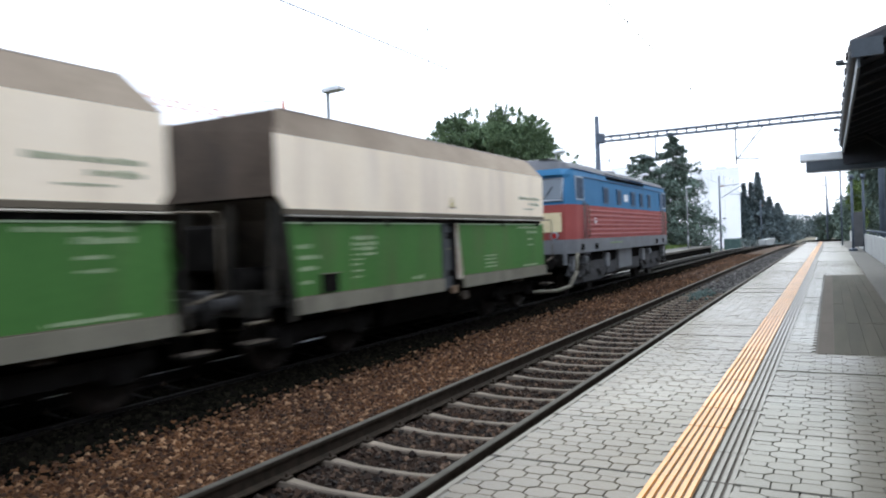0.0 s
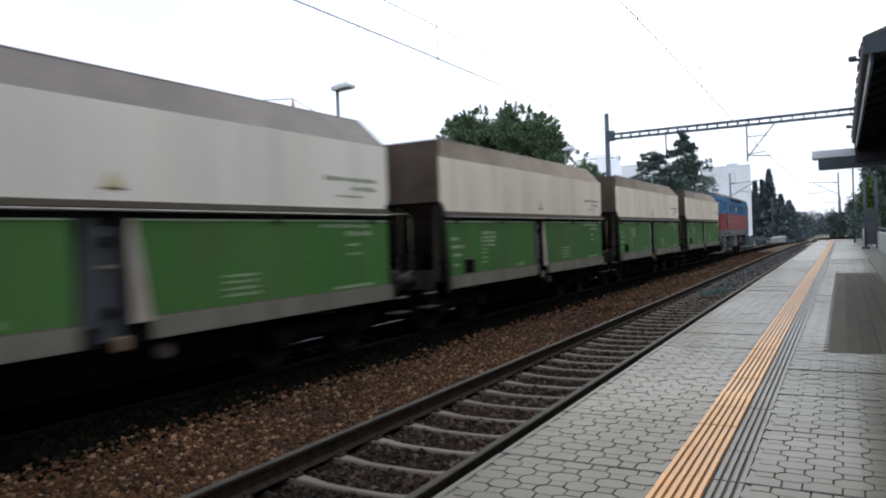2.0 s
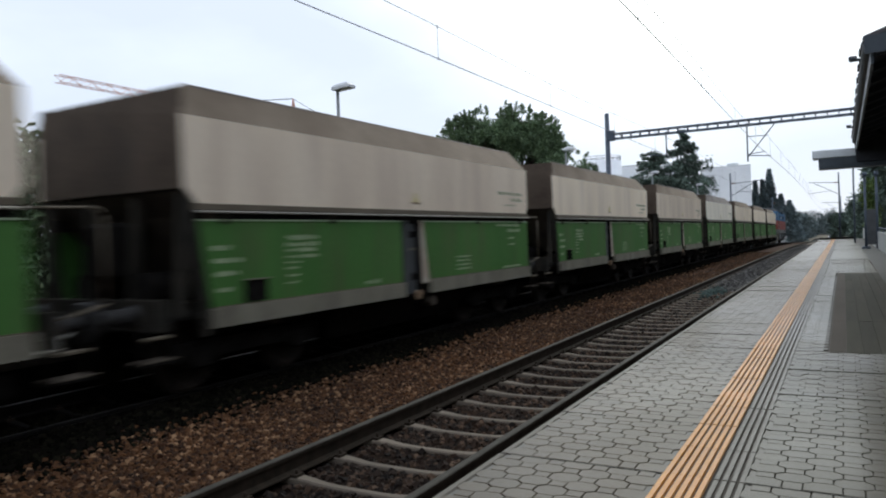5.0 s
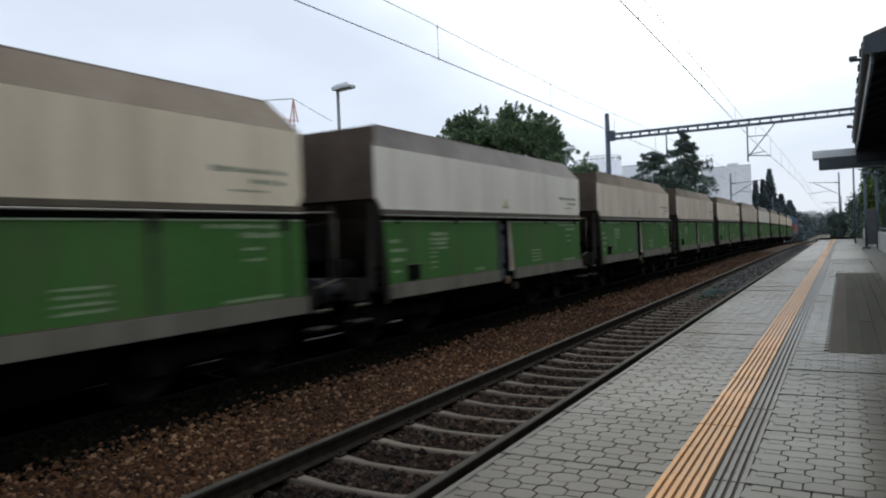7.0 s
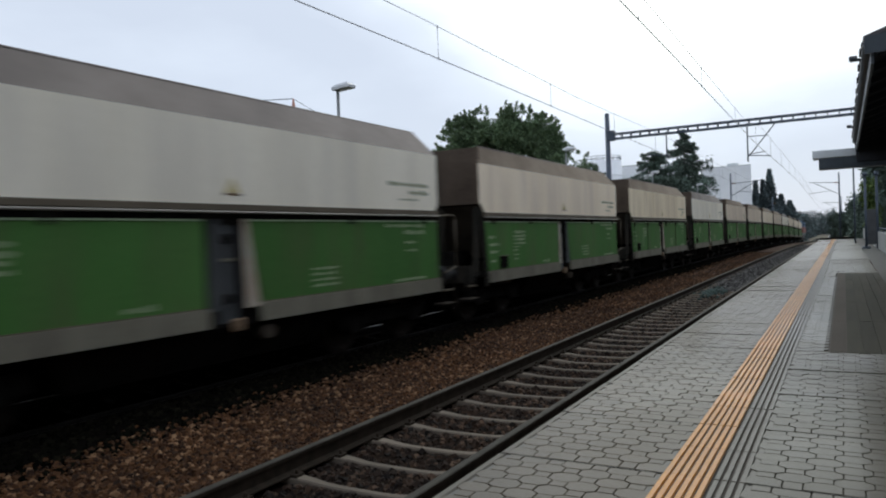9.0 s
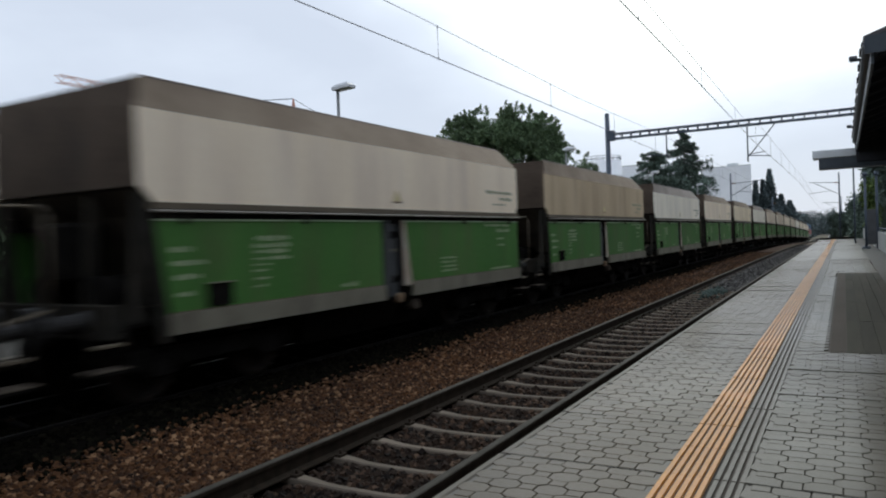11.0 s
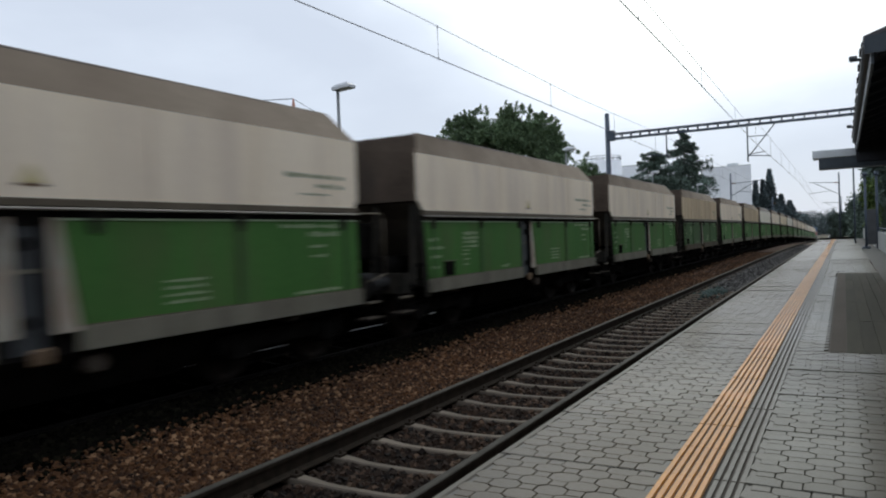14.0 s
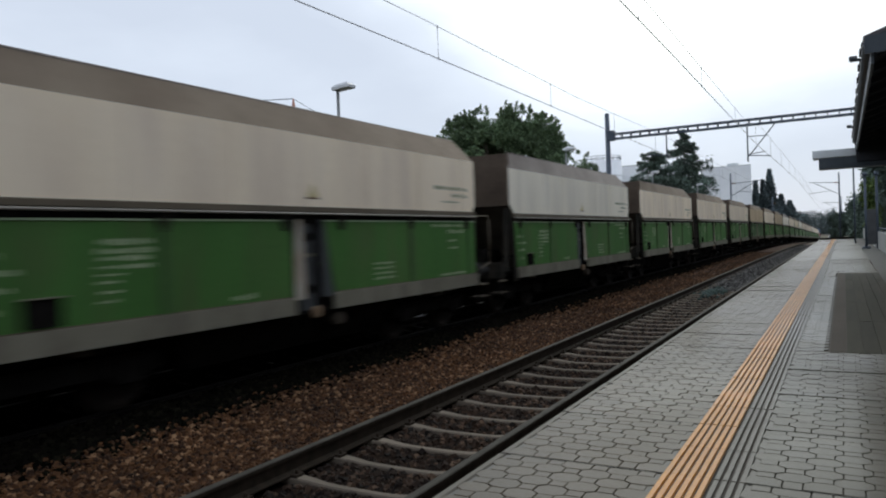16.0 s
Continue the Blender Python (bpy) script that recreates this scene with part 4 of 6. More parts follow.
        plate(bm, s, 1.465, 0.05, [(y - 0.10 * k, 2.235), (y - 0.035, 2.20 - 0.21 * k), (y + 0.035, 2.20 - 0.21 * k), (y + 0.10 * k, 2.235)])
        part("hinge_bracket", bm, M["dark_steel"], beam)
    # dark plate behind the rear corner
    bm = bmesh.new()
    plate(bm, s, 1.42, 0.05, [(-4.86, 0.75), (-4.76, 0.75), (-4.93, 2.33), (-5.08, 2.48), (-5.06, 2.3)])
    part("corner_plate", bm, M["dark_steel"], w, "sooty corner plate")
    # the gap between the doors: slanted gussets, a sunken post with two knobs
    part_box("centre_post", w, M["blue_grey"], (s * 1.20, s * 1.33, -0.22, 0.10, 0.85, 2.2), "worn blue-grey centre post")
    part_box("post_flange", w, M["black_steel"], (s * 1.20, s * 1.36, 0.10, 0.19, 0.85, 2.2))
    part_box("door_edge", w, M["dark_steel"], (s * 1.34, s * 1.425, -0.498, -0.44, 1.06, 2.12))
    bm = bmesh.new()
    plate(bm, s, 1.40, 0.02, [(-0.46, 1.02), (-0.19, 1.02), (-0.23, 2.15), (-0.33, 2.15)])
    part("rear_gusset", bm, M["blue_grey"], w, "slanted gusset plate between the doors")
    bm = bmesh.new()
    plate(bm, s, 1.42, 0.02, [(0.17, 1.02), (0.42, 1.02), (0.235, 2.15), (0.15, 2.15)])
    part("front_gusset", bm, M["old_white"], w, "rust-marked white gusset plate")
    part_box("collar", w, M["sill"], (s * 1.33, s * 1.352, -0.2, 0.06, 1.62, 1.66))
    for z in (1.15, 1.9):
        bm = bmesh.new()
        rod(bm, (s * 1.3, -0.08, z), (s * 1.41, -0.08, z), 0.075, 0.06, sides=10)
        part("knob", bm, M["black_steel"], w)
    bm = bmesh.new()
    box(bm, s * 1.36, s * 1.45, -0.06, 0.10, 0.74, 0.90)
    bevel(bm, 0.02)
    part("latch", bm, M["latch"], w, "worn ochre latch block")
    bm = bmesh.new()
    rod(bm, (s * 1.2, 0.62, 0.66), (s * 1.38, 0.62, 0.66), 0.10, 0.09, sides=12)
    part("valve", bm, M["dust_brown"], w, "rusty round valve")


def wagon_marks(w):
    lab = "faded white lettering too worn to read"
    bars(w, M["lettering"], [(-3.38, -2.75, 1.86, 0.085), (-3.42, -2.72, 1.77, 0.075), (-3.4, -2.76, 1.69, 0.075), (-3.42, -2.74, 1.61, 0.053), (-3.42, -3.1, 1.54, 0.038),
                             (-3.42, -3.15, 1.46, 0.045), (-3.40, -3.12, 1.36, 0.045), (-3.42, -3.18, 1.26, 0.045)], 1.4305, lab)
    bars(w, M["lettering"], [(-4.72, -4.4, 1.76, 0.075), (-4.7, -4.2, 1.60, 0.085), (-4.68, -4.3, 1.44, 0.075), (-4.66, -4.4, 1.24, 0.075)], 1.4305, lab)
    bars(w, M["lettering"], [(1.45, 2.05, 1.42, 0.045), (1.45, 2.05, 1.34, 0.053), (1.45, 2.08, 1.26, 0.045), (1.45, 2.08, 1.18, 0.045)], 1.4305, lab)
    bars(w, M["lettering"], [(3.35, 4.6, 2.02, 0.075), (3.9, 4.6, 1.90, 0.085), (3.95, 4.3, 1.74, 0.053), (3.95, 4.35, 1.60, 0.053)], 1.4305, lab)
    bars(w, M["lettering"], [(-1.6, -1.2, 1.12, 0.085), (3.6, 4.6, 1.1, 0.060)], 1.4305, lab)
    bars(w, M["green_lettering"], [(3.45, 4.75, 2.73, 0.085), (4.1, 4.75, 2.59, 0.09), (3.75, 4.4, 2.49, 0.035)], 1.4505, "small green lettering too worn to read")
    bm = bmesh.new()
    plate(bm, 1, 1.458, 0.008, [(-0.15, 2.47), (0.1, 2.47), (-0.025, 2.66)])
    part("warning_plate", bm, M["yellow"], w, "small yellow triangular warning plate")
    part_box("plate", w, M["latch"], (1.45, 1.456, -0.16, 0.11, 2.44, 2.465))
    hatch = part_box("handle_box", w, M["black_steel"], (1.33, 1.455, -4.2, -3.82, 1.10, 1.37), "black recessed handle box")
    part_box("lip", hatch, M["sill"], (1.36, 1.49, -4.22, -3.80, 1.372, 1.384))


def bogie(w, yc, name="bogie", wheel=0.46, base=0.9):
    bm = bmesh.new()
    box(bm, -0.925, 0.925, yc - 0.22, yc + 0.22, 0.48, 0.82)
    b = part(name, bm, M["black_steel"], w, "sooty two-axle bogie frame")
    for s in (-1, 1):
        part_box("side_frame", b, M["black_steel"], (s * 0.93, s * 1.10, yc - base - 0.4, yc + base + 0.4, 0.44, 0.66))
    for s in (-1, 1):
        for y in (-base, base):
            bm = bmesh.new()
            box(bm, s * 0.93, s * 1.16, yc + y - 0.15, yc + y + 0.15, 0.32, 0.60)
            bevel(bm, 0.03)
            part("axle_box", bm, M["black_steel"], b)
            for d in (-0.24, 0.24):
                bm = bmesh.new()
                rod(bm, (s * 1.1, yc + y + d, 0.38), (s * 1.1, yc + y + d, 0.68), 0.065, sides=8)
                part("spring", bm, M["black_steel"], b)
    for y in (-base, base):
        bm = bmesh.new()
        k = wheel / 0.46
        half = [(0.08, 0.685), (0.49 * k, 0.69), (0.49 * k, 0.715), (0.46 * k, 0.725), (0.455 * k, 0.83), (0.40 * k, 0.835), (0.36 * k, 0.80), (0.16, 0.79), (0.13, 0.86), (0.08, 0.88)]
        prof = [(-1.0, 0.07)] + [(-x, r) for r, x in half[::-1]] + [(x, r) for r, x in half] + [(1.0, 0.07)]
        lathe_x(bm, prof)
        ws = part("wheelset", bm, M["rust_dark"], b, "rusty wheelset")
        ws.matrix_basis = pose(0, yc + y, wheel)
        ws["radius"] = wheel
    return b


def wagon_end(w, s):
    bm = bmesh.new()
    plate_z = [(-1.449, 2.51), (1.449, 2.51), (1.449, 3.36), (1.39, 3.71) if s < 0 else (1.13, 3.78), (-1.39, 3.71) if s < 0 else (-1.13, 3.78), (-1.449, 3.36)]
    lean = 0.05 if s < 0 else 0.27
    ys = lambda z: 5.079 - (lean * (z - 3.36) / 0.4 if z > 3.36 else 0)
    loft(bm, [[(x, s * (ys(z) - t), z) for x, z in plate_z] for t in (0, 0.05)])
    part("end_wall", bm, M["end_steel"], w, "coal-dusted brown end wall")
    bm = bmesh.new()
    loft(bm, [[(-1.40, s * y, z), (1.40, s * y, z), (1.40, s * (y - 0.06), z), (-1.40, s * (y - 0.06), z)] for z, y in ((0.75, 3.6), (2.2, 4.75), (2.48, 5.07))])
    part("end_slope", bm, M["dust_brown"], w, "sooty sloping hopper end")
    for x in (-1.28, -0.45, 0.45, 1.28):
        bm = bmesh.new()
        loft(bm, [[(x - 0.05, s * (y + 0.1), z), (x + 0.05, s * (y + 0.1), z), (x + 0.05, s * y, z), (x - 0.05, s * y, z)] for z, y in ((1.0, 5.05), (2.48, 4.93))])
        part("end_post", bm, M["dark_steel"], w)
    part_box("headstock", w, M["dark_steel"], (-1.32, 1.32, s * 5.28, s * 5.42, 0.86, 1.22))
    part_box("end_floor", w, M["black_steel"], (-1.30, 1.30, s * 3.7, s * 5.29, 0.96, 1.03))
    for x in (-0.5, 0.55):
        bm = bmesh.new()
        rod(bm, (x, s * 4.2, 1.32), (x, s * 5.1, 1.32), 0.2, sides=14)
        part("air_tank", bm, M["black_steel"], w)
    part_box("brake_gear", w, M["black_steel"], (-0.35, 0.3, s * 4.7, s * 5.2, 1.45, 2.15), soft=0.05)
    for x in (-0.875, 0.875):
        bm = bmesh.new()
        sides = 16
        prof = [(5.42, 0.13), (5.46, 0.10), (5.76, 0.10), (5.765, 0.075), (5.92, 0.075), (5.93, 0.21), (5.955, 0.225), (5.985, 0.2)]
        loft(bm, [[(x + r * math.cos(k * math.tau / sides), s * y, 1.04 + r * math.sin(k * math.tau / sides)) for k in range(sides)] for y, r in prof])
        part("buffer", bm, M["buffer"], w, "round greasy steel buffer")
    part_box("coupler", w, M["black_steel"], (-0.06, 0.06, s * 5.42, s * 5.98, 0.92, 1.04))
    for x in (1.36, -1.36):
        if s > 0:
            bm = bmesh.new()
            pipe(bm, [(x, 4.95, 2.24), (x, 5.82, 2.26), (x, 5.9, 2.18), (x, 5.9, 1.25), (x, 5.42, 1.15)], 0.016)
            part("handrail", bm, M["brown_beam"], w, "dull end-platform handrail")
        st = part_box("step", w, M["black_steel"], (x - 0.2, x + 0.06, s * 5.28, s * 5.72, 0.52, 0.55), "worn steel step")
        # paler strip stands in for light on the step edge
        part_box("tread", st, M["dust_brown"], (x - 0.2, x + 0.07, s * 5.29, s * 5.71, 0.552, 0.566), "tread coloured paler for the light it catches")
        for y in (5.3, 5.7):
            bm = bmesh.new()
            rod(bm, (x, s * y, 0.52), (x, s * y, 1.0), 0.018, sides=6)
            part("hanger", bm, M["black_steel"], st)
        part_box("step", w, M["brown_beam"], (x - 0.06, x + 0.06, s * 5.34, s * 5.66, 0.80, 0.825), "worn steel step")


def hopper_wagon(ribbed):
    """A four-axle self-discharging hopper wagon, centred on its length, rail heads at z = 0, front towards +y."""
    w = thing("hopper_wagon", "coal hopper wagon with dirty white upper body and green doors", "freight wagon", group="coal train wagons")
    for s in (1, -1):
        wagon_side(w, s, ribbed)
        wagon_end(w, s)
    wagon_marks(w)
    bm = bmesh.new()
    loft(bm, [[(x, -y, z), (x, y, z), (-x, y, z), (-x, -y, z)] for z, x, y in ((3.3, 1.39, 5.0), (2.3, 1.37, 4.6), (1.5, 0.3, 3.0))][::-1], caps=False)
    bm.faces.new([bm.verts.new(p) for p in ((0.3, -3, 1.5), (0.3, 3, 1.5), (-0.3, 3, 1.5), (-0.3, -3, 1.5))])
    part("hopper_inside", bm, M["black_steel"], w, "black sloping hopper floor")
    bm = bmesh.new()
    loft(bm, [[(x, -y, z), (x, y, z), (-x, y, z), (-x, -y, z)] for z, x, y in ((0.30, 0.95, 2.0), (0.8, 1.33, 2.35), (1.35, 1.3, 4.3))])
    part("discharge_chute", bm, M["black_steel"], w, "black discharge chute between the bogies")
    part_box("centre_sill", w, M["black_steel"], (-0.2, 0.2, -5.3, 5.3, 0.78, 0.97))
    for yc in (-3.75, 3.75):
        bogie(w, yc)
    return w


SPEED, FRONT0, PITCH = 13.94, 17.9, 12.0
# small departures from the even pace
PACE = ((0, -0.31), (1, -0.09), (2, 0.07), (3, 0.17), (5, 0.24), (6.5, 0.24), (7.5, 0.19), (9, 0.14), (10, 0.06), (11.5, -0.04), (12.5, -0.03), (13.5, -0.08), (14.5, -0.06), (16, 0.09))


def travel(t):
    return SPEED * t + float(np.interp(t, [p[0] for p in PACE], [p[1] for p in PACE]))


WAGONS = []
# paint of the upper side and of the top plate, by wagon; the rest keep the prototype's
PAINT = {3: "clean_white", 8: "clean_white", 11: "clean_white", 18: "clean_white", 21: "clean_white",
         4: "beige", 6: "beige", 7: "beige", 9: "straw", 12: "tan_steel", 14: "tan_steel", 20: "beige"}
WORDS = {"clean_white": "coal hopper wagon with greyish white upper body and green doors", "beige": "coal hopper wagon with dusty beige upper body and green doors",
         "straw": "coal hopper wagon with dusty straw-coloured upper body and green doors",
         "tan_steel": "coal hopper wagon with dusty tan upper body and grimy green doors"}


def train():
    plain, ribbed = hopper_wagon(False), hopper_wagon(True)
    used = set()
    for k in range(22):
        proto = ribbed if k >= 14 or k == 9 else plain
        m = pose(FAR_AXIS, FRONT0 - PITCH * k - 5.07, 0)
        if proto in used:
            w = copy_thing(proto, m)
        else:
            w = proto
            w.matrix_basis = m
            used.add(proto)
        WAGONS.append((w, -PITCH * k - 5.07, k))
    for w, off, k in WAGONS:
        paint = PAINT.get(k, "white_steel")
        if k in PAINT:
            tagged(w, WORDS[paint])
        swap = {"upper_side": paint, "side_door": "green_dark" if k == 14 else "green_steel",
                "top_plate": "rim_steel" if paint == "clean_white" else "rim_brown"}
        if k == 14:
            swap.update(door_sill="dusty_sill")
        if k in (1, 9, 10, 17, 19):
            swap.update(rear_gusset="old_white")
        if k in (1, 10, 19):
            swap.update(front_gusset="blue_grey")
        for o in w.children_recursive:
            kind = o.name.split(".")[0]
            # door ribs take the darker green to draw their shadow
            coat = paint if kind == "rib" and o.parent.name.startswith("upper_side") else "green_dark" if kind == "rib" else swap.get(kind)
            if coat:
                o.material_slots[0].link = "OBJECT"
                o.material_slots[0].material = M[coat]


LOCO = []


def locomotive():
    lo = thing("locomotive", "blue and red diesel locomotive with grey frame and cream panel", "locomotive")
    D = -9.2
    yr, yf = 2.1 + D, 16.35 + D

    def plan(hw, nose, back=0.0):
        n = [(-nose, yr + back), (nose, yr + back), (hw - 0.04, yr + 0.40), (hw, yr + 0.55), (hw, yf - 0.55), (hw - 0.04, yf - 0.40), (nose, yf - back), (-nose, yf - back),
             (-hw + 0.04, yf - 0.40), (-hw, yf - 0.55), (-hw, yr + 0.55), (-hw + 0.04, yr + 0.40)]
        return n

    def band(name, lv, mat, label):
        bm = bmesh.new()
        loft(bm, [[(x, y, z) for x, y in plan(hw, ns, bk)] for z, hw, ns, bk in lv])
        return part(name, bm, mat, lo, label)
    band("frame_skirt", [(1.28, 1.40, 1.22, 0), (1.70, 1.42, 1.24, 0)], M["loco_grey"], "grey frame skirt")
    red = band("lower_body", [(1.702, 1.405, 1.24, 0), (2.74, 1.405, 1.24, 0.02)], M["loco_red"], "red lower body with horizontal ribs")
    blue = band("upper_body", [(2.742, 1.405, 1.24, 0.02), (3.5, 1.38, 1.2, 0.16), (3.62, 1.37, 1.18, 0.0), (3.80, 1.33, 1.1, 0.06)], M["loco_blue"], "blue upper body with a cab visor")
    band("roof", [(3.802, 1.33, 1.1, 0.06), (4.0, 1.16, 0.95, 0.3), (4.14, 0.8, 0.7, 0.5), (4.2, 0.3, 0.25, 0.8)], M["loco_roof"], "sooty grey roof")
    for s in (-1, 1):
        for i in range(6):
            bm = bmesh.new()
            box(bm, s * 1.40, s * 1.432, 3.75 + D, 14.75 + D, 1.82 + 0.15 * i, 1.87 + 0.15 * i)
            part("rib", bm, M["loco_red_pale"], red)
        for y, w_ in ((5.9, 0.27), (7.6, 0.26), (9.65, 0.26), (11.0, 0.24), (12.4, 0.22)):
            win = part_box("side_window", blue, M["loco_blue_dark"], (s * 1.37, s * 1.414, y - w_ - 0.05 + D, y + w_ + 0.05 + D, 2.84, 3.40), "window in a dark blue frame")
            part_box("pane", win, M["dull_glass"], (s * 1.38, s * 1.42, y - w_ + D, y + w_ + D, 2.89, 3.35))
        part_box("plate", blue, M["white_paint"], (s * 1.38, s * 1.415, 8.3 + D, 8.85 + D, 3.0, 3.25), "white plate")
        part_box("band", blue, M["loco_blue_dark"], (s * 1.36, s * 1.40, 3.4 + D, 15.0 + D, 3.60, 3.63))
        for y0_, y1_ in ((2.72, 3.38), (15.05, 15.72)):
            win = part_box("cab_window", blue, M["pale_frame"], (s * 1.36, s * 1.413, y0_ - 0.05 + D, y1_ + 0.05 + D, 2.88, 3.60), "cab side window in a pale frame")
            for a, b in ((y0_, (y0_ + y1_) / 2 - 0.02), ((y0_ + y1_) / 2 + 0.02, y1_)):
                part_box("pane", win, M["dull_glass"], (s * 1.38, s * 1.42, a + D, b + D, 2.93, 3.55))
        bm = bmesh.new()
        pipe(bm, [(s * 1.34, 2.5 + D, 3.82), (s * 1.36, 9.2 + D, 3.82), (s * 1.34, 16.0 + D, 3.82)], 0.022)
        part("rain_gutter", bm, M["loco_blue_dark"], blue)
        for y in (3.28, 3.72, 14.68, 15.12):
            bm = bmesh.new()
            pipe(bm, [(s * 1.40, y + D, 1.74), (s * 1.47, y + D, 1.78), (s * 1.47, y + D, 2.74), (s * 1.40, y + D, 2.78)], 0.018)
            part("grab_rail", bm, M["sill"], red, "pale grab rail beside the cab door")
        for y in (3.5, 14.9):
            for z in (0.55, 0.9, 1.22):
                part_box("step", lo, M["loco_under"], (s * 1.22, s * 1.46, y - 0.22 + D, y + 0.22 + D, z, z + 0.03))
            for d in (-0.22, 0.22):
                part_box("step_hanger", lo, M["loco_under"], (s * 1.42, s * 1.45, y + d - 0.015 + D, y + d + 0.015 + D, 0.55, 1.28))
        for y in (4.4, 13.4):
            for d in (-1.2, 0.0, 1.2):
                bm = bmesh.new()
                for k in range(5):
                    box(bm, s * 1.2, s * 1.29, y + d - 0.42 + 0.07 * k + D, y + d + 0.42 - 0.07 * k + D, 0.66 - 0.035 * k, 0.69 - 0.035 * k)
                part("leaf_spring", bm, M["loco_under"], lo)
            bm = bmesh.new()
            rod(bm, (s * 1.18, y - 0.75 + D, 1.05), (s * 1.18, y - 0.35 + D, 1.05), 0.12, sides=12)
            part("brake_cylinder", bm, M["loco_grey"], lo)
        for y in (2.75, 6.35, 11.6, 15.55):
            part_box("sandbox", lo, M["loco_grey"], (s * 1.1, s * 1.3, y - 0.2 + D, y + 0.2 + D, 0.72, 1.2), soft=0.03)
        # flat door panels, red and blue darkened to draw the recess shade
        for y in (3.5, 14.9):
            h_ = 0.2 if y < 9 else 0.42
            part_box("cab_door", red, M["loco_red_shaded"], (s * 1.38, s * 1.412, y - h_ + D, y + h_ + D, 1.72, 2.738), "cab door in red darkened for its recess")
            part_box("door_top", blue, M["loco_blue_dark"], (s * 1.36, s * 1.408, y - h_ + D, y + h_ + D, 2.745, 2.86 if y < 9 else 3.5), "top of the cab door in blue darkened for its recess")
        for k in range(2):
            bm = bmesh.new()
            z0 = 3.70 + 0.11 * k
            x0 = 1.40 - 0.055 * k
            box(bm, s * (x0 - 0.25), s * x0, 6.2 + D, 11.55 + D, z0, z0 + 0.065)
            part("louvre", bm, M["black_steel"], blue)
        bm = bmesh.new()
        rod(bm, (s * 1.40, 4.6 + D, 2.25), (s * 1.42, 4.6 + D, 2.25), 0.11, sides=14)
        part("emblem", bm, M["white_paint"], red, "round white emblem")
        # flat black plates give the step recesses their inner shade
        for y in (3.15, 4.6, 13.6, 14.9):
            part_box("step_recess", lo, M["black_steel"], (s * 1.38, s * 1.428, y - 0.13 + D, y + 0.13 + D, 1.36, 1.54))
        bars(lo, M["lettering"], [(6.2 + D, 7.8 + D, 1.5, 0.06)], 1.421 if s > 0 else -1.424, "pale lettering too far to read")
        part_box("battery_box", lo, M["loco_grey"], (s * 0.8, s * 1.25, 7.9 + D, 9.8 + D, 0.55, 1.27), "grey battery box", 0.03)
        bm = bmesh.new()
        rod(bm, (s * 0.85, 10.3 + D, 0.8), (s * 0.85, 11.3 + D, 0.8), 0.26, sides=14)
        part("air_tank", bm, M["loco_grey"], lo)
        bm = bmesh.new()
        pipe(bm, [(s * 1.42, 2.55 + D, 1.3), (s * 1.42, 2.45 + D, 0.75), (s * 1.38, 1.95 + D, 0.35), (s * 1.2, 1.3 + D, 0.26), (s * 0.6, 1.0 + D, 0.24)], 0.055, 8)
        part("guard_rail", bm, M["sill"], lo, "pale bent guard rail by the steps")
    for e, y in ((-1, yr), (1, yf)):
        part_box("cream_panel", red, M["cream"], (-1.12, 1.12, y + e * 0.03, y - e * 0.01, 1.93, 2.50), "cream panel below the windscreen")
        for x in (-0.62, 0.62):
            bm = bmesh.new()
            loft(bm, [[(x - 0.52, y - e * b, z), (x + 0.52, y - e * b, z), (x + 0.52, y - e * (b + 0.05), z), (x - 0.52, y - e * (b + 0.05), z)] for z, b in ((2.88, 0.025), (3.52, 0.14))])
            screen = part("windscreen", bm, M["cab_glass"], blue, "windscreen that mirrors the pale sky")
            bm = bmesh.new()
            rim = [(x + a, y - e * (b - 0.012), z) for a, z, b in ((-0.54, 2.86, 0.02), (0.54, 2.86, 0.02), (0.54, 3.54, 0.145), (-0.54, 3.54, 0.145), (-0.54, 2.86, 0.02))]
            pipe(bm, rim, 0.028)
            part("frame", bm, M["pale_frame"], screen, "pale windscreen frame")
            bm = bmesh.new()
            pipe(bm, [(x - 0.1, y + e * 0.02, 2.84), (x + 0.25, y - e * 0.06, 3.28)], 0.012)
            part("wiper", bm, M["black_steel"], screen)
            bm = bmesh.new()
            rod(bm, (x * 1.45, y - e * 0.02, 1.82), (x * 1.45, y + e * 0.07, 1.82), 0.12, sides=14)
            lamp = part("end_lamp", bm, M["pale_frame"], red, "round lamp housing")
            bm = bmesh.new()
            rod(bm, (x * 1.45, y + e * 0.07, 1.82), (x * 1.45, y + e * 0.085, 1.82), 0.085, sides=14)
            part("lens", bm, M["tail_lamp"] if e < 0 else M["glass"], lamp)
        part_box("apron", lo, M["loco_grey"], (-1.2, 1.2, y + e * 0.05, y - e * 0.2, 0.95, 1.69), "grey buffer beam apron")
        for x in (-0.875, 0.875):
            bm = bmesh.new()
            prof = [(0.05, 0.13), (0.4, 0.10), (0.41, 0.07), (0.55, 0.07), (0.56, 0.22), (0.6, 0.2)]
            loft(bm, [[(x + r * math.cos(k * math.tau / 14), y + e * a, 1.05 + r * math.sin(k * math.tau / 14)) for k in range(14)] for a, r in prof])
            part("buffer", bm, M["black_steel"], lo)
    part_box("underframe", lo, M["black_steel"], (-1.15, 1.15, 2.0 + D, 16.3 + D, 0.9, 1.279))
    for s in (-1, 1):
        for y in (4.4, 13.4):
            bm = bmesh.new()
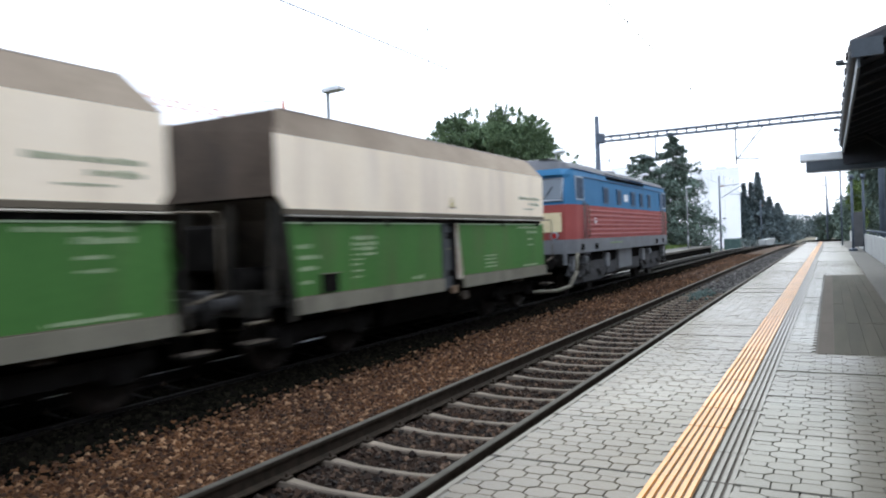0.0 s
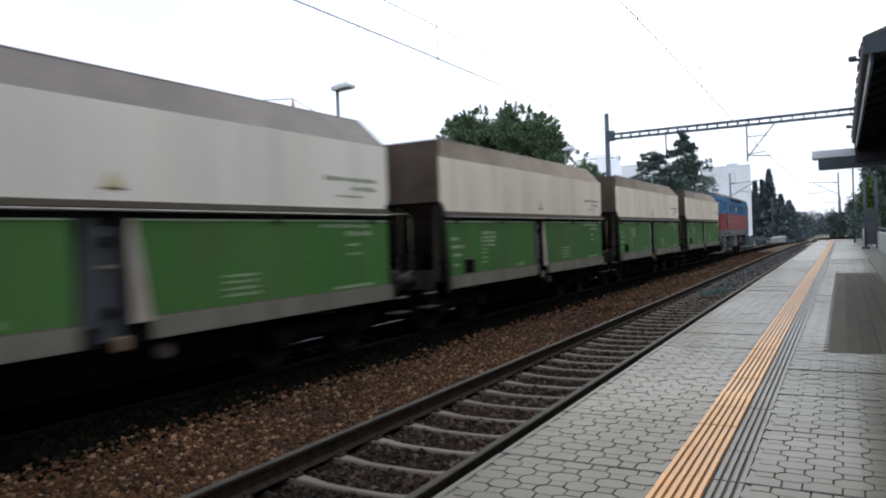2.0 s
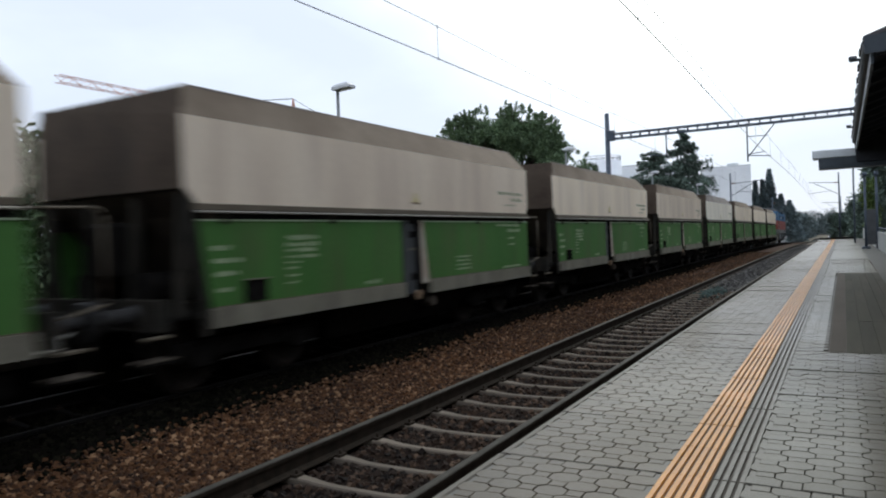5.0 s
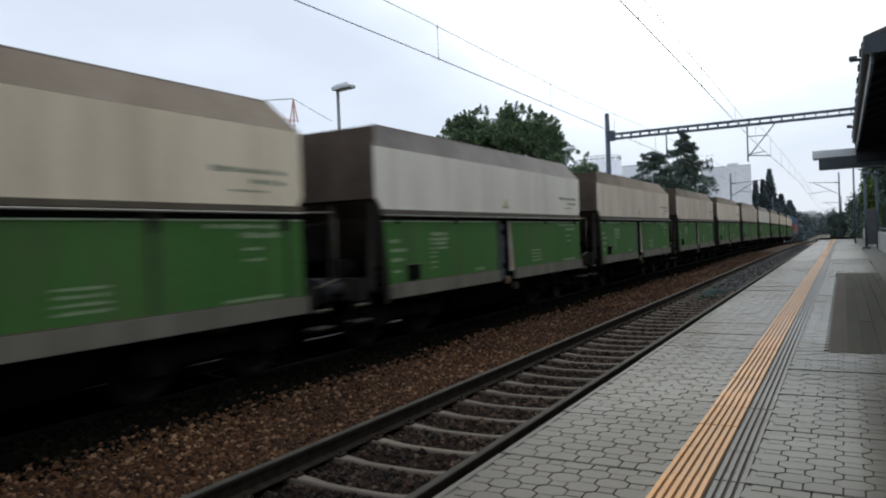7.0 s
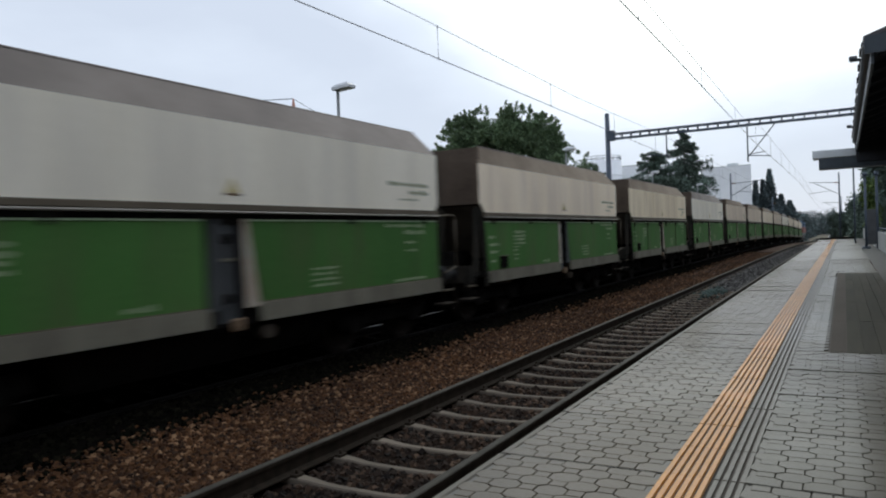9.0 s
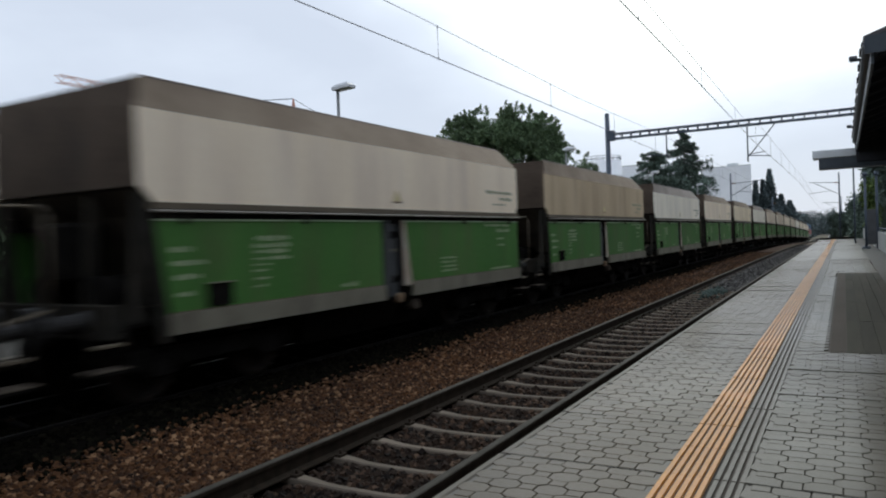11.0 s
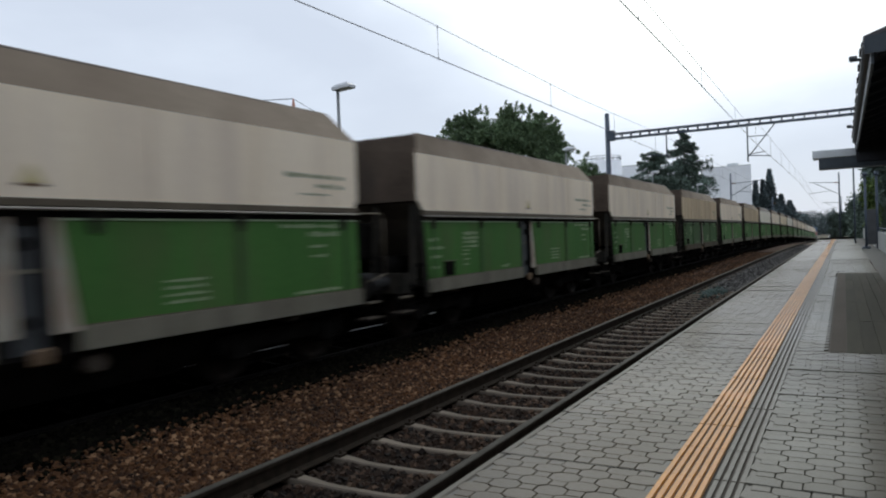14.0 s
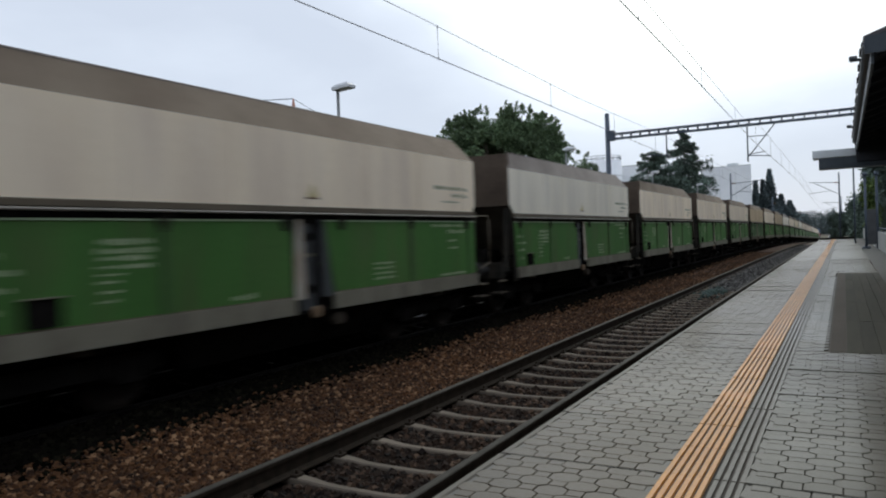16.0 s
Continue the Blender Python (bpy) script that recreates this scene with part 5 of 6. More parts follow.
            plate(bm, s, 1.2, 0.1, [(y - 2.0 + D, 0.62), (y - 1.6 + D, 0.34), (y + 1.6 + D, 0.34), (y + 2.0 + D, 0.62), (y + 1.8 + D, 0.98), (y - 1.8 + D, 0.98)])
            part("bogie_side", bm, M["loco_under"], lo, "sooty bogie side frame")
        part_box("fuel_tank", lo, M["loco_under"], (s * 0.2, s * 1.15, 6.6 + D, 11.4 + D, 0.42, 0.92), "sooty fuel tank", 0.05)
    for yc in (4.4, 13.4):
        bogie(lo, yc + D, "bogie", 0.5, 1.2)
    bm = bmesh.new()
    for y in (8.0, 9.0):
        rod(bm, (0, y + D, 4.15), (0, y + D, 4.32), 0.22, sides=12)
    part("exhaust", bm, M["loco_roof"], lo)
    for y in (5.4, 7.0, 11.4, 13.0):
        part_box("roof_hatch", lo, M["loco_roof"], (-0.62, 0.62, y - 0.55 + D, y + 0.55 + D, 4.12, 4.235), "sooty roof hatch", 0.03)
    for y in (10.1,):
        bm = bmesh.new()
        rod(bm, (0, y + D, 4.12), (0, y + D, 4.29), 0.62, 0.58, sides=20)
        part("fan_cowl", bm, M["loco_roof"], lo, "round sooty fan cowl")
    for y in (3.4, 15.0):
        bm = bmesh.new()
        rod(bm, (0.35, y - 0.25 + D, 4.2), (0.35, y + 0.25 + D, 4.2), 0.05, 0.09, sides=10)
        part("horn", bm, M["loco_grey"], lo)
    LOCO.append(lo)


# ---- trees ----
def leaf_quads(v, f, c, m, s, long=1.0):
    o = len(v)
    for q in ((-s * long, -0.5 * s, 0), (0, -0.6 * s, 0.2 * s), (s * long, 0.1 * s, -0.15 * s), (0.1 * s, 0.6 * s, 0.12 * s)):
        v.append(tuple(c + m @ Vector(q)))
    f += [(o, o + 1, o + 2), (o, o + 2, o + 3)]


def broadleaf(x, y, base, top, half, seed, count=16000, leaf=0.2, flat=1.0, label="tall broadleaf tree with a dense dark green crown", mat="leaf", low=0.2, clumps_n=70, shoots=0, boxy=1.0):
    """Trunk, limbs, and a crown of leafy clumps at the ends of the limbs."""
    t = thing("broadleaf_tree", label, "tree")
    h = top - base
    rnd = random.Random(seed)
    bm = bmesh.new()
    rod(bm, (x, y, base - 0.3), (x, y, base + h * 0.5), 0.03 * h, 0.018 * h, 10)
    cz, rz = base + h * (1 + low) / 2, h * (1 - low) / 2
    clumps = []
    for i in range(clumps_n):
        d = Vector((rnd.gauss(0, 1), rnd.gauss(0, 1), rnd.gauss(0, 1)))
        d.normalize()
        d = Vector([math.copysign(abs(c) ** boxy, c) for c in d]) * rnd.uniform(0.35, 1.0) ** 0.5 * 0.86
        c = Vector((x + d.x * half, y + d.y * half, cz + d.z * rz * flat))
        clumps.append((c, half * rnd.uniform(0.15, 0.27) * (70 / clumps_n) ** 0.2))
        if i % 4 == 0:
            rod(bm, (x, y, base + h * rnd.uniform(0.25, 0.5)), c, 0.010 * h, 0.002 * h, 5)
    part("trunk", bm, M["bark"], t)
    v, f = [], []
    for i in range(count):
        c, r = clumps[rnd.randrange(len(clumps))]
        d = Vector((rnd.gauss(0, 1), rnd.gauss(0, 1), rnd.gauss(0, 1))).normalized()
        p = c + Vector((d.x, d.y, d.z * 0.75)) * r * rnd.uniform(0.45, 1.12)
        m = Euler((rnd.uniform(-1.1, 1.1), rnd.uniform(-1.1, 1.1), rnd.uniform(0, 6.3))).to_matrix()
        leaf_quads(v, f, p, m, leaf * rnd.uniform(0.5, 1.2))
    # leafy shoots that stand out of the crown
    for i in range(shoots):
        d = Vector((rnd.gauss(0, 1), rnd.gauss(0, 1), rnd.gauss(0.5, 0.8))).normalized()
        d = Vector([math.copysign(abs(c) ** boxy, c) for c in d])
        c = Vector((x + d.x * half * 0.93, y + d.y * half * 0.93, cz + d.z * rz * flat * 0.93))
        way = (d + Vector((rnd.gauss(0, 0.35), rnd.gauss(0, 0.35), rnd.uniform(0.1, 0.9)))).normalized() * half * rnd.uniform(0.05, 0.14)
        for q in range(42):
            u = rnd.random()
            wide = leaf * 0.9 * (1.15 - u)
            p = c + way * u + Vector((rnd.gauss(0, wide), rnd.gauss(0, wide), rnd.gauss(0, wide * 0.6)))
            m = Euler((rnd.uniform(-1.1, 1.1), rnd.uniform(-1.1, 1.1), rnd.uniform(0, 6.3))).to_matrix()
            leaf_quads(v, f, p, m, leaf * rnd.uniform(0.5, 1.1))
    ob = new("crown", data_mesh("crown", v, f, M[mat]))
    ob.parent = t
    return t


def conifer(x, y, base, top, half, seed, layers=16, per=10, leaf=0.22, mat="needle", power=0.8, label="dark layered conifer beside the railway", start=0.08, per_branch=55, jitter=0.0, pad=0.07):
    """Trunk with whorls of drooping boughs, each hung with needle sprays."""
    t = thing("conifer_tree", label, "tree")
    h = top - base
    rnd = random.Random(seed)
    bm = bmesh.new()
    rod(bm, (x, y, base - 0.3), (x, y, top - 0.02 * h), 0.02 * h, 0.003 * h, 8)
    v, f = [], []
    boughs = layers * per
    for i in range(boughs):
        k = start + (1 - start) * (i + rnd.uniform(-2, 2)) / boughs + rnd.gauss(0, jitter) * 0.4
        k = min(max(k, start), 0.985)
        r = half * max(0.03, (1 - k)) ** power
        a = 2.39996 * i + rnd.uniform(-0.4, 0.4)
        length = r * rnd.uniform(0.5, 1.2) * (1 + 0.25 * math.sin(2 * a + seed))
        z = base + h * k
        root = Vector((x, y, z))
        tip = Vector((x + math.cos(a) * length, y + math.sin(a) * length, z + length * rnd.uniform(-0.35, 0.12)))
        rod(bm, root, tip, 0.004 * h * (1 - k) + 0.01, 0.006, 4)
        side = Vector((-math.sin(a), math.cos(a), 0))
        for q in range(per_branch):
            u = rnd.uniform(0.12, 1.05)
            sag = Vector((0, 0, rnd.gauss(-0.03, pad) * length))
            p = root.lerp(tip, u) + side * rnd.gauss(0, 0.2) * length * (1.2 - u) + sag
            m = Euler((rnd.uniform(-1.0, 1.0), rnd.uniform(-1.0, 1.0), a + rnd.uniform(-0.9, 0.9))).to_matrix()
            leaf_quads(v, f, p, m, leaf * rnd.uniform(0.5, 1.3), 1.5)
    rod(bm, (x, y, top - 0.05 * h), (x, y, top), 0.02, 0.006, 4)
    part("trunk", bm, M["bark"], t)
    ob = new("crown", data_mesh("crown", v, f, M[mat]))
    ob.parent = t
    return t


def leaf_bank(name, label, spots, leaf, mat, seed):
    """Foliage that cannot be counted: clumps of leaves round the spots (x, y, z, radius, count)."""
    rnd = random.Random(seed)
    v, f = [], []
    for x, y, z, r, n in spots:
        for i in range(n):
            d = Vector((rnd.gauss(0, 1), rnd.gauss(0, 1), rnd.gauss(0, 1))).normalized() * r * rnd.uniform(0.4, 1.1)
            m = Euler((rnd.uniform(-1, 1), rnd.uniform(-1, 1), rnd.uniform(0, 6.3))).to_matrix()
            leaf_quads(v, f, Vector((x + d.x, y + d.y, z + d.z)), m, leaf * rnd.uniform(0.6, 1.2))
    return tagged(new(name, data_mesh(name, v, f, M[mat])), label, "foliage", kind="stuff")


def scenery():
    broadleaf(-20.5, 45, -0.5, 10.75, 4.4, 3, 110000, 0.11, low=0.25, clumps_n=260, shoots=260, boxy=0.72, label="large broadleaf tree with a dense dark green crown")
    broadleaf(-14.35, 41, -0.5, 7.0, 2.5, 14, 14000, 0.10, shoots=40, label="smaller broadleaf tree with drooping foliage")
    conifer(-13.9, 75, -0.9, 12.0, 7.2, 4, 19, 8, 0.12, power=0.8, per_branch=180, jitter=0.08, pad=0.075, label="broad dark cedar with layered boughs")
    conifer(-16.5, 73, -0.9, 9.9, 5.2, 8, 12, 8, 0.125, power=0.45, per_branch=170, jitter=0.06, pad=0.06, label="low spreading cedar with layered boughs")
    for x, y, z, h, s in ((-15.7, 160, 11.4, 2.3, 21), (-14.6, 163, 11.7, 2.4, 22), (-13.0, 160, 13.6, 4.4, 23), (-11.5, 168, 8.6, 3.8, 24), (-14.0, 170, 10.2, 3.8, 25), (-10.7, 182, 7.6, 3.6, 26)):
        conifer(x, y, -1.8, z, h, s, 26, 8, 0.30, "hazy_needle", 1.0, "tall pointed dark spruce", 0.15, 36, 0.02)
    rnd = random.Random(31)
    spots = []
    for i in range(90):
        k = i / 89
        y = 190 + 330 * k
        top = 7.6 * (1 - k) ** 0.9 + 0.8 + rnd.uniform(-1.0, 0.8)
        x = -13.4 - 1.6 * rnd.random() - 3.0 * k * rnd.random()
        base = -drop(y) - 0.5
        z = top - 1.2
        if i % 3:
            # a pointed tree
            r = 0.35
            while z > base:
                spots.append((x + rnd.uniform(-0.15, 0.15), y, z + 0.6, r, int(14 + 22 * r)))
                z, r = z - 0.8, min(2.2, r + 0.24)
        while z > base:
            spots.append((x + rnd.uniform(-1.5, 1.5), y + rnd.uniform(-3, 3), z, rnd.uniform(1.0, 1.8), 60))
            z -= 1.5
    for i in range(80):
        x, y = -22 + 46 * i / 79, rnd.uniform(420, 560)
        z = 6.5 + rnd.uniform(-2.0, 2.5) + (3.5 if x > 4 else 0)
        while z > -5:
            spots.append((x, y, z, rnd.uniform(1.5, 2.4), 45))
            z -= 2.0
    leaf_bank("far_wood", "hazy line of trees along the railway", spots, 0.55, "hazy_leaf", 5)
    spots = []
    for i in range(46):
        y = rnd.uniform(85, 130)
        top = rnd.uniform(2.2, 5.4)
        x = 2.2 + rnd.uniform(-0.9, 3.2) - 0.02 * (y - 85)
        z = top
        while z > -0.6:
            spots.append((x + rnd.uniform(-0.4, 0.4), y, z, rnd.uniform(0.6, 1.1), 80))
            z -= 0.9
    leaf_bank("trackside_bushes", "dark green bushes and small trees behind the platform end", spots, 0.2, "needle", 6)
    leaf_bank("light_bush", "sunlit light green bush behind the platform", [(2.25 + rnd.uniform(-0.35, 0.35), 78 + rnd.uniform(-1, 1), 1.0 + 0.5 * i, 0.7, 160) for i in range(10)], 0.16, "grass", 7)
    # tree row added to shade the far wagons; the nearest stand out of view
    for i in range(13):
        y = 31 + 13 * i
        broadleaf((7.6 if i < 2 else 5.6) + 0.012 * (y - 50) + 0.5 * math.sin(2.3 * i), y, -0.8, 13.5 + 1.5 * math.sin(1.7 * i), 3.6 + 0.006 * max(0, y - 50), 41 + i, 9000, 0.27, mat="needle", low=0.08, label="tall dark tree added beside the line to shade the wagons")
    broadleaf(-0.7, 118, -1.6, 3.9, 1.5, 48, 2600, 0.2, mat="needle", low=0.05, label="small dark tree beside the line")
    spots = []
    for i in range(330):
        y = -12 + 0.26 * i
        spots.append((-14.6 + rnd.uniform(-0.5, 0.5), y, rnd.uniform(0.3, 1.7), rnd.uniform(0.45, 0.7), 90))
    for i in range(380):
        spots.append((-14.8 + rnd.uniform(-0.6, 0.6), rnd.uniform(-8, 15), rnd.uniform(0.8, 4.15), rnd.uniform(0.5, 0.75), 230))
    leaf_bank("hedge", "dense dark hedge behind the far platform", spots, 0.12, "leaf", 8)
    # grass verge behind the far platform
    v, f = [], []
    for i in range(9000):
        x, y = rnd.uniform(-14.0, -11.9), rnd.uniform(38, 72)
        h, a = rnd.uniform(0.1, 0.32), rnd.uniform(0, 6.3)
        o = len(v)
        v += [(x - 0.03 * math.cos(a), y - 0.03 * math.sin(a), 0.36), (x + 0.03 * math.cos(a), y + 0.03 * math.sin(a), 0.36), (x + rnd.uniform(-0.1, 0.1), y, 0.36 + h)]
        f.append((o, o + 1, o + 2))
    tagged(new("grass_verge", data_mesh("grass_verge", v, f, M["grass"])), "green grass verge along the far platform", "grass", kind="stuff")
    spots = []
    for i in range(26):
        a = rnd.uniform(0, 1)
        spots.append((-12.4 + a * 3.2, 112 + 40 * a, -0.2 + rnd.uniform(0, 0.7) - drop(112 + 40 * a), 0.7, 60))
    leaf_bank("verge_shrubs", "low shrubs along the embankment", spots, 0.22, "hazy_leaf", 9)


# ---- buildings and fixtures behind the train ----
def white_hall():
    b = thing("white_hall", "windowless white rendered hall behind the trees", "building")
    plan = [(-24.4, 150), (-15.4, 150), (-17.4, 168), (-26.4, 168)]
    for name, z0, z1, mat in (("wall", -4, 13.9, M["render"]), ("roof", 13.905, 14.1, M["roof_slab"])):
        bm = bmesh.new()
        loft(bm, [[(x, y, z) for x, y in plan] for z in (z0, z1)])
        part(name, bm, mat, b)
    part_box("roof_unit", b, M["roof_slab"], (-20.0, -18.0, 152, 154, 14.15, 14.7))
    for x in (-21.2, -18.2):
        part_box("wall_joint", b, M["render_joint"], (x - 0.02, x + 0.02, 149.985, 150.0, -3, 13.8))


def storage_tank():
    b = thing("storage_tank", "pale round storage tank with a railed roof", "tank")
    bm = bmesh.new()
    rod(bm, (-45.4, 152, -3), (-45.4, 152, 17.3), 4.1, sides=32)
    part("shell", bm, M["render"], b)
    for z in (6, 10, 14):
        bm = bmesh.new()
        rod(bm, (-45.4, 152, z), (-45.4, 152, z + 0.15), 4.15, sides=32)
        part("band", bm, M["roof_slab"], b)
    for k in range(20):
        a = math.tau * k / 20
        bm = bmesh.new()
        rod(bm, (-45.4 + 3.95 * math.cos(a), 152 + 3.95 * math.sin(a), 17.3), (-45.4 + 3.95 * math.cos(a), 152 + 3.95 * math.sin(a), 18.3), 0.05, sides=5)
        part("rail_post", bm, M["mast"], b)
    bm = bmesh.new()
    for z in (17.8, 18.3):
        pipe(bm, [(-45.4 + 3.95 * math.cos(math.tau * k / 20), 152 + 3.95 * math.sin(math.tau * k / 20), z) for k in range(21)], 0.06, 5)
    part("railing", bm, M["mast"], b)
    d = thing("low_hall", "pale flat-roofed hall beside the tank", "building")
    part_box("wall", d, M["render"], (-42, -33, 155, 175, -4, 16.1))
    part_box("roof", d, M["roof_slab"], (-42.1, -32.9, 154.9, 175, 16.105, 16.35))
    e = thing("site_fence", "low pale wall beyond the platform", "wall")
    part_box("wall", e, M["wall_plaster"], (-10.6, -9.4, 128, 150, -2.2, -0.05))
    g = thing("green_container", "dark green low container by the tracks", "container")
    bm = bmesh.new()
    box(bm, -13.0, -10.9, 104.5, 106.5, -1.2, 0.62)
    bevel(bm, 0.04)
    part("body", bm, M["container"], g)
    for x in (-12.6, -12.2, -11.8, -11.4):
        part_box("rib", g, M["container"], (x - 0.04, x + 0.04, 104.44, 104.51, -0.6, 0.55))


def platform_lamp(x, y, base, top):
    p = thing("street_lamp", "grey post lamp with a flat oblong head on the far platform", "street lamp", pose(x, y, base), group="platform lamps")
    h = top - base
    bm = bmesh.new()
    rod(bm, (0, 0, 0), (0, 0, 1.0), 0.075, 0.07, 10)
    rod(bm, (0, 0, 1.0), (0, 0, h - 0.05), 0.05, 0.04, 10)
    part("post", bm, M["lamp_post"], p)
    bm = bmesh.new()
    loft(bm, [[(-0.08, -0.15, z0), (0.44, -0.15, z0 + 0.03), (0.44, 0.15, z0 + 0.03), (-0.08, 0.15, z0)] for z0 in (h - 0.03, h + 0.035)]
         + [[(-0.04, -0.09, h + 0.10), (0.34, -0.09, h + 0.135), (0.34, 0.09, h + 0.135), (-0.04, 0.09, h + 0.10)]])
    part("head", bm, M["lamp_head"], p, "flat oblong lamp head")
    return p


def lamps():
    first = platform_lamp(-10.88, 14.2, 0.40, 5.62)
    for y in (30.9, 47.6, 64.2):
        copy_thing(first, pose(-10.88, y, 0.40))


def lattice(bm, a, b, w, n, r):
    """A boxed lattice girder between a and b: four chords and zigzag bracing."""
    a, b = Vector(a), Vector(b)
    u = (b - a).normalized()
    s = u.cross(Vector((0, 0, 1))).normalized() * w / 2
    z = s.cross(u).normalized() * w / 2
    cor = [s + z, -s + z, -s - z, s - z]
    for c in cor:
        rod(bm, a + c, b + c, r, sides=4)
    for i in range(n):
        p, q = a.lerp(b, i / n), a.lerp(b, (i + 1) / n)
        for j in range(4):
            c, d = cor[j], cor[(j + 1) % 4]
            rod(bm, p + (c if i % 2 else d), q + (d if i % 2 else c), r * 0.6, sides=4)


def crane():
    c = thing("tower_crane", "slender orange tower crane on a far building site", "crane")
    bm = bmesh.new()
    lattice(bm, (-52.1, 60, -1), (-52.1, 60, 15.0), 0.9, 16, 0.05)
    part("tower", bm, M["crane_paint"], c)
    bm = bmesh.new()
    lattice(bm, (-52.1, 60, 15.1), (-51.0, 32.4, 14.95), 0.55, 34, 0.032)
    part("jib", bm, M["crane_paint"], c, "long lattice jib")
    bm = bmesh.new()
    for dx, dy in ((0.3, 0.3), (-0.3, 0.3), (0.3, -0.3), (-0.3, -0.3)):
        rod(bm, (-52.1 + dx, 60 + dy, 15.2), (-52.1, 60, 17.8), 0.07, sides=5)
    part("apex", bm, M["crane_paint"], c)
    bm = bmesh.new()
    rod(bm, (-52.1, 60, 17.8), (-56.6, 60, 18.2), 0.05, sides=5)
    rod(bm, (-52.1, 60, 17.8), (-48.5, 62, 15.2), 0.03, sides=5)
    part("tie", bm, M["mast"], c)


# ---- overhead line ----
def portal():
    p = thing("catenary_portal", "dark steel portal spanning both tracks", "catenary mast")
    y = 38
    bm = bmesh.new()
    rod(bm, (-11, y, -0.6), (-11, y, 8.25), 0.15, 0.12, 12)
    part("post", bm, M["mast"], p)
    bm = bmesh.new()
    rod(bm, (2.1, y, 0.3), (2.1, y, 8.2), 0.15, 0.12, 12)
    part("post", bm, M["mast"], p)
    for z, r in ((6.845, 0.045), (7.095, 0.045)):
        for d in (-0.13, 0.13):
            bm = bmesh.new()
            box(bm, -10.95, 2.1, y + d - r, y + d + r, z - r, z + r)
            part("chord", bm, M["mast"], p)
    for i in range(27):
        x = -10.7 + 12.6 * i / 26
        bm = bmesh.new()
        for d in (-0.13, 0.13):
            box(bm, x - 0.022, x + 0.022, y + d - 0.012, y + d + 0.012, 6.86, 7.08)
        box(bm, x - 0.022, x + 0.022, y - 0.12, y + 0.12, 7.08, 7.10)
        part("batten", bm, M["mast"], p)
    part_box("bracket", p, M["mast"], (-11.0, -10.6, y - 0.18, y + 0.18, 6.75, 7.3), soft=0.04)
    for x, lo_z, arm in ((-4.02, 5.05, 1), (-7.91, 5.6, -1)):
        bm = bmesh.new()
        rod(bm, (x, y, 6.95), (x, y, lo_z), 0.035, sides=8)
        part("hanger", bm, M["mast"], p)
        bm = bmesh.new()
        if arm > 0:
            pipe(bm, [(x + 1.3, y, 6.86), (x, y, lo_z + 0.2)], 0.03)
            pipe(bm, [(x, y, 6.28), (x + 0.95, y, 6.25)], 0.02)
            pipe(bm, [(x, y, lo_z + 0.3), (x + 1.05, y - 0.2, lo_z + 0.18)], 0.025)
            pipe(bm, [(x, y, lo_z + 0.35), (x + 0.8, y - 0.1, lo_z + 0.42)], 0.018)
        else:
            pipe(bm, [(x, y, lo_z + 0.1), (x - 0.9, y - 0.2, lo_z + 0.2)], 0.025)
        part("steady_arm", bm, M["mast"], p)


def side_mast(x, y, s, height=8.2):
    p = thing("catenary_mast", "dark steel catenary mast with a cantilever arm", "catenary mast", pose(x, y, -drop(y)), group="catenary masts")
    bm = bmesh.new()
    rod(bm, (0, 0, -0.6), (0, 0, height), 0.11, 0.08, 10)
    part("post", bm, M["mast"], p)
    bm = bmesh.new()
    pipe(bm, [(0, 0, 7.0), (s * 3.1, 0, 7.2)], 0.035)
    pipe(bm, [(0, 0, 5.6), (s * 2.6, 0, 7.1)], 0.035)
    pipe(bm, [(s * 0.9, 0, 6.1), (s * 3.2, 0, 5.85)], 0.025)
    part("cantilever", bm, M["mast"], p)
    bm = bmesh.new()
    rod(bm, (s * 0.15, 0, 7.01), (s * 0.5, 0, 7.035), 0.07, sides=8)
    part("insulator", bm, M["rust"], p)


def overhead_line(axis):
    t = thing("overhead_line", "thin contact wire and catenary wire above the track", "overhead wire")

    far = axis == FAR_AXIS

    def zc(y):
        z = max(5.70, 5.975 - 0.007 * max(0, y - 14)) if far else max(5.68, 6.03 - 0.0165 * max(0, y - 14.8))
        return z - drop(y)

    def zm(y):
        if y < 38:
            low = 6.73 - 0.012 * max(0, min(y, 24) - 13) if far else 6.57 - 0.019 * max(0, min(y, 31) - 15)
            return low + 0.0009 * (min(y, 8) - 8) ** 2 + (0.011 if far else 0.03) * max(0, y - (24 if far else 31))
        k = ((y - 38) % 52) / 52
        return 6.75 - 3.2 * k * (1 - k) * 0.25 - drop(y)

    def xw(y):
        return axis + 0.10 * math.sin(max(0, y - 38) / 16.5)
    ys = [-25 + 3.5 * i for i in range(92)]
    for nm, fz, r in (("contact_wire", zc, 0.0105 if far else 0.0115), ("messenger_wire", zm, 0.0075 if far else 0.0065)):
        bm = bmesh.new()
        sides = 6
        loft(bm, [[(xw(y) + r * math.cos(k * math.tau / sides), y, fz(y) + r * math.sin(k * math.tau / sides)) for k in range(sides)] for y in ys])
        part(nm, bm, M["wire"], t)
    for y in [14.35 + 7.25 * i for i in range(-3, 14)]:
        x = xw(y)
        bm = bmesh.new()
        rod(bm, (x, y, zc(y) - 0.02), (x, y, zm(y)), 0.006, sides=5)
        rod(bm, (x, y, zc(y) - 0.03), (x, y, zc(y) + 0.04), 0.015, sides=6)
        rod(bm, (x, y, zm(y) - 0.04), (x, y, zm(y) + 0.03), 0.014, sides=6)
        part("dropper", bm, M["wire"], t)


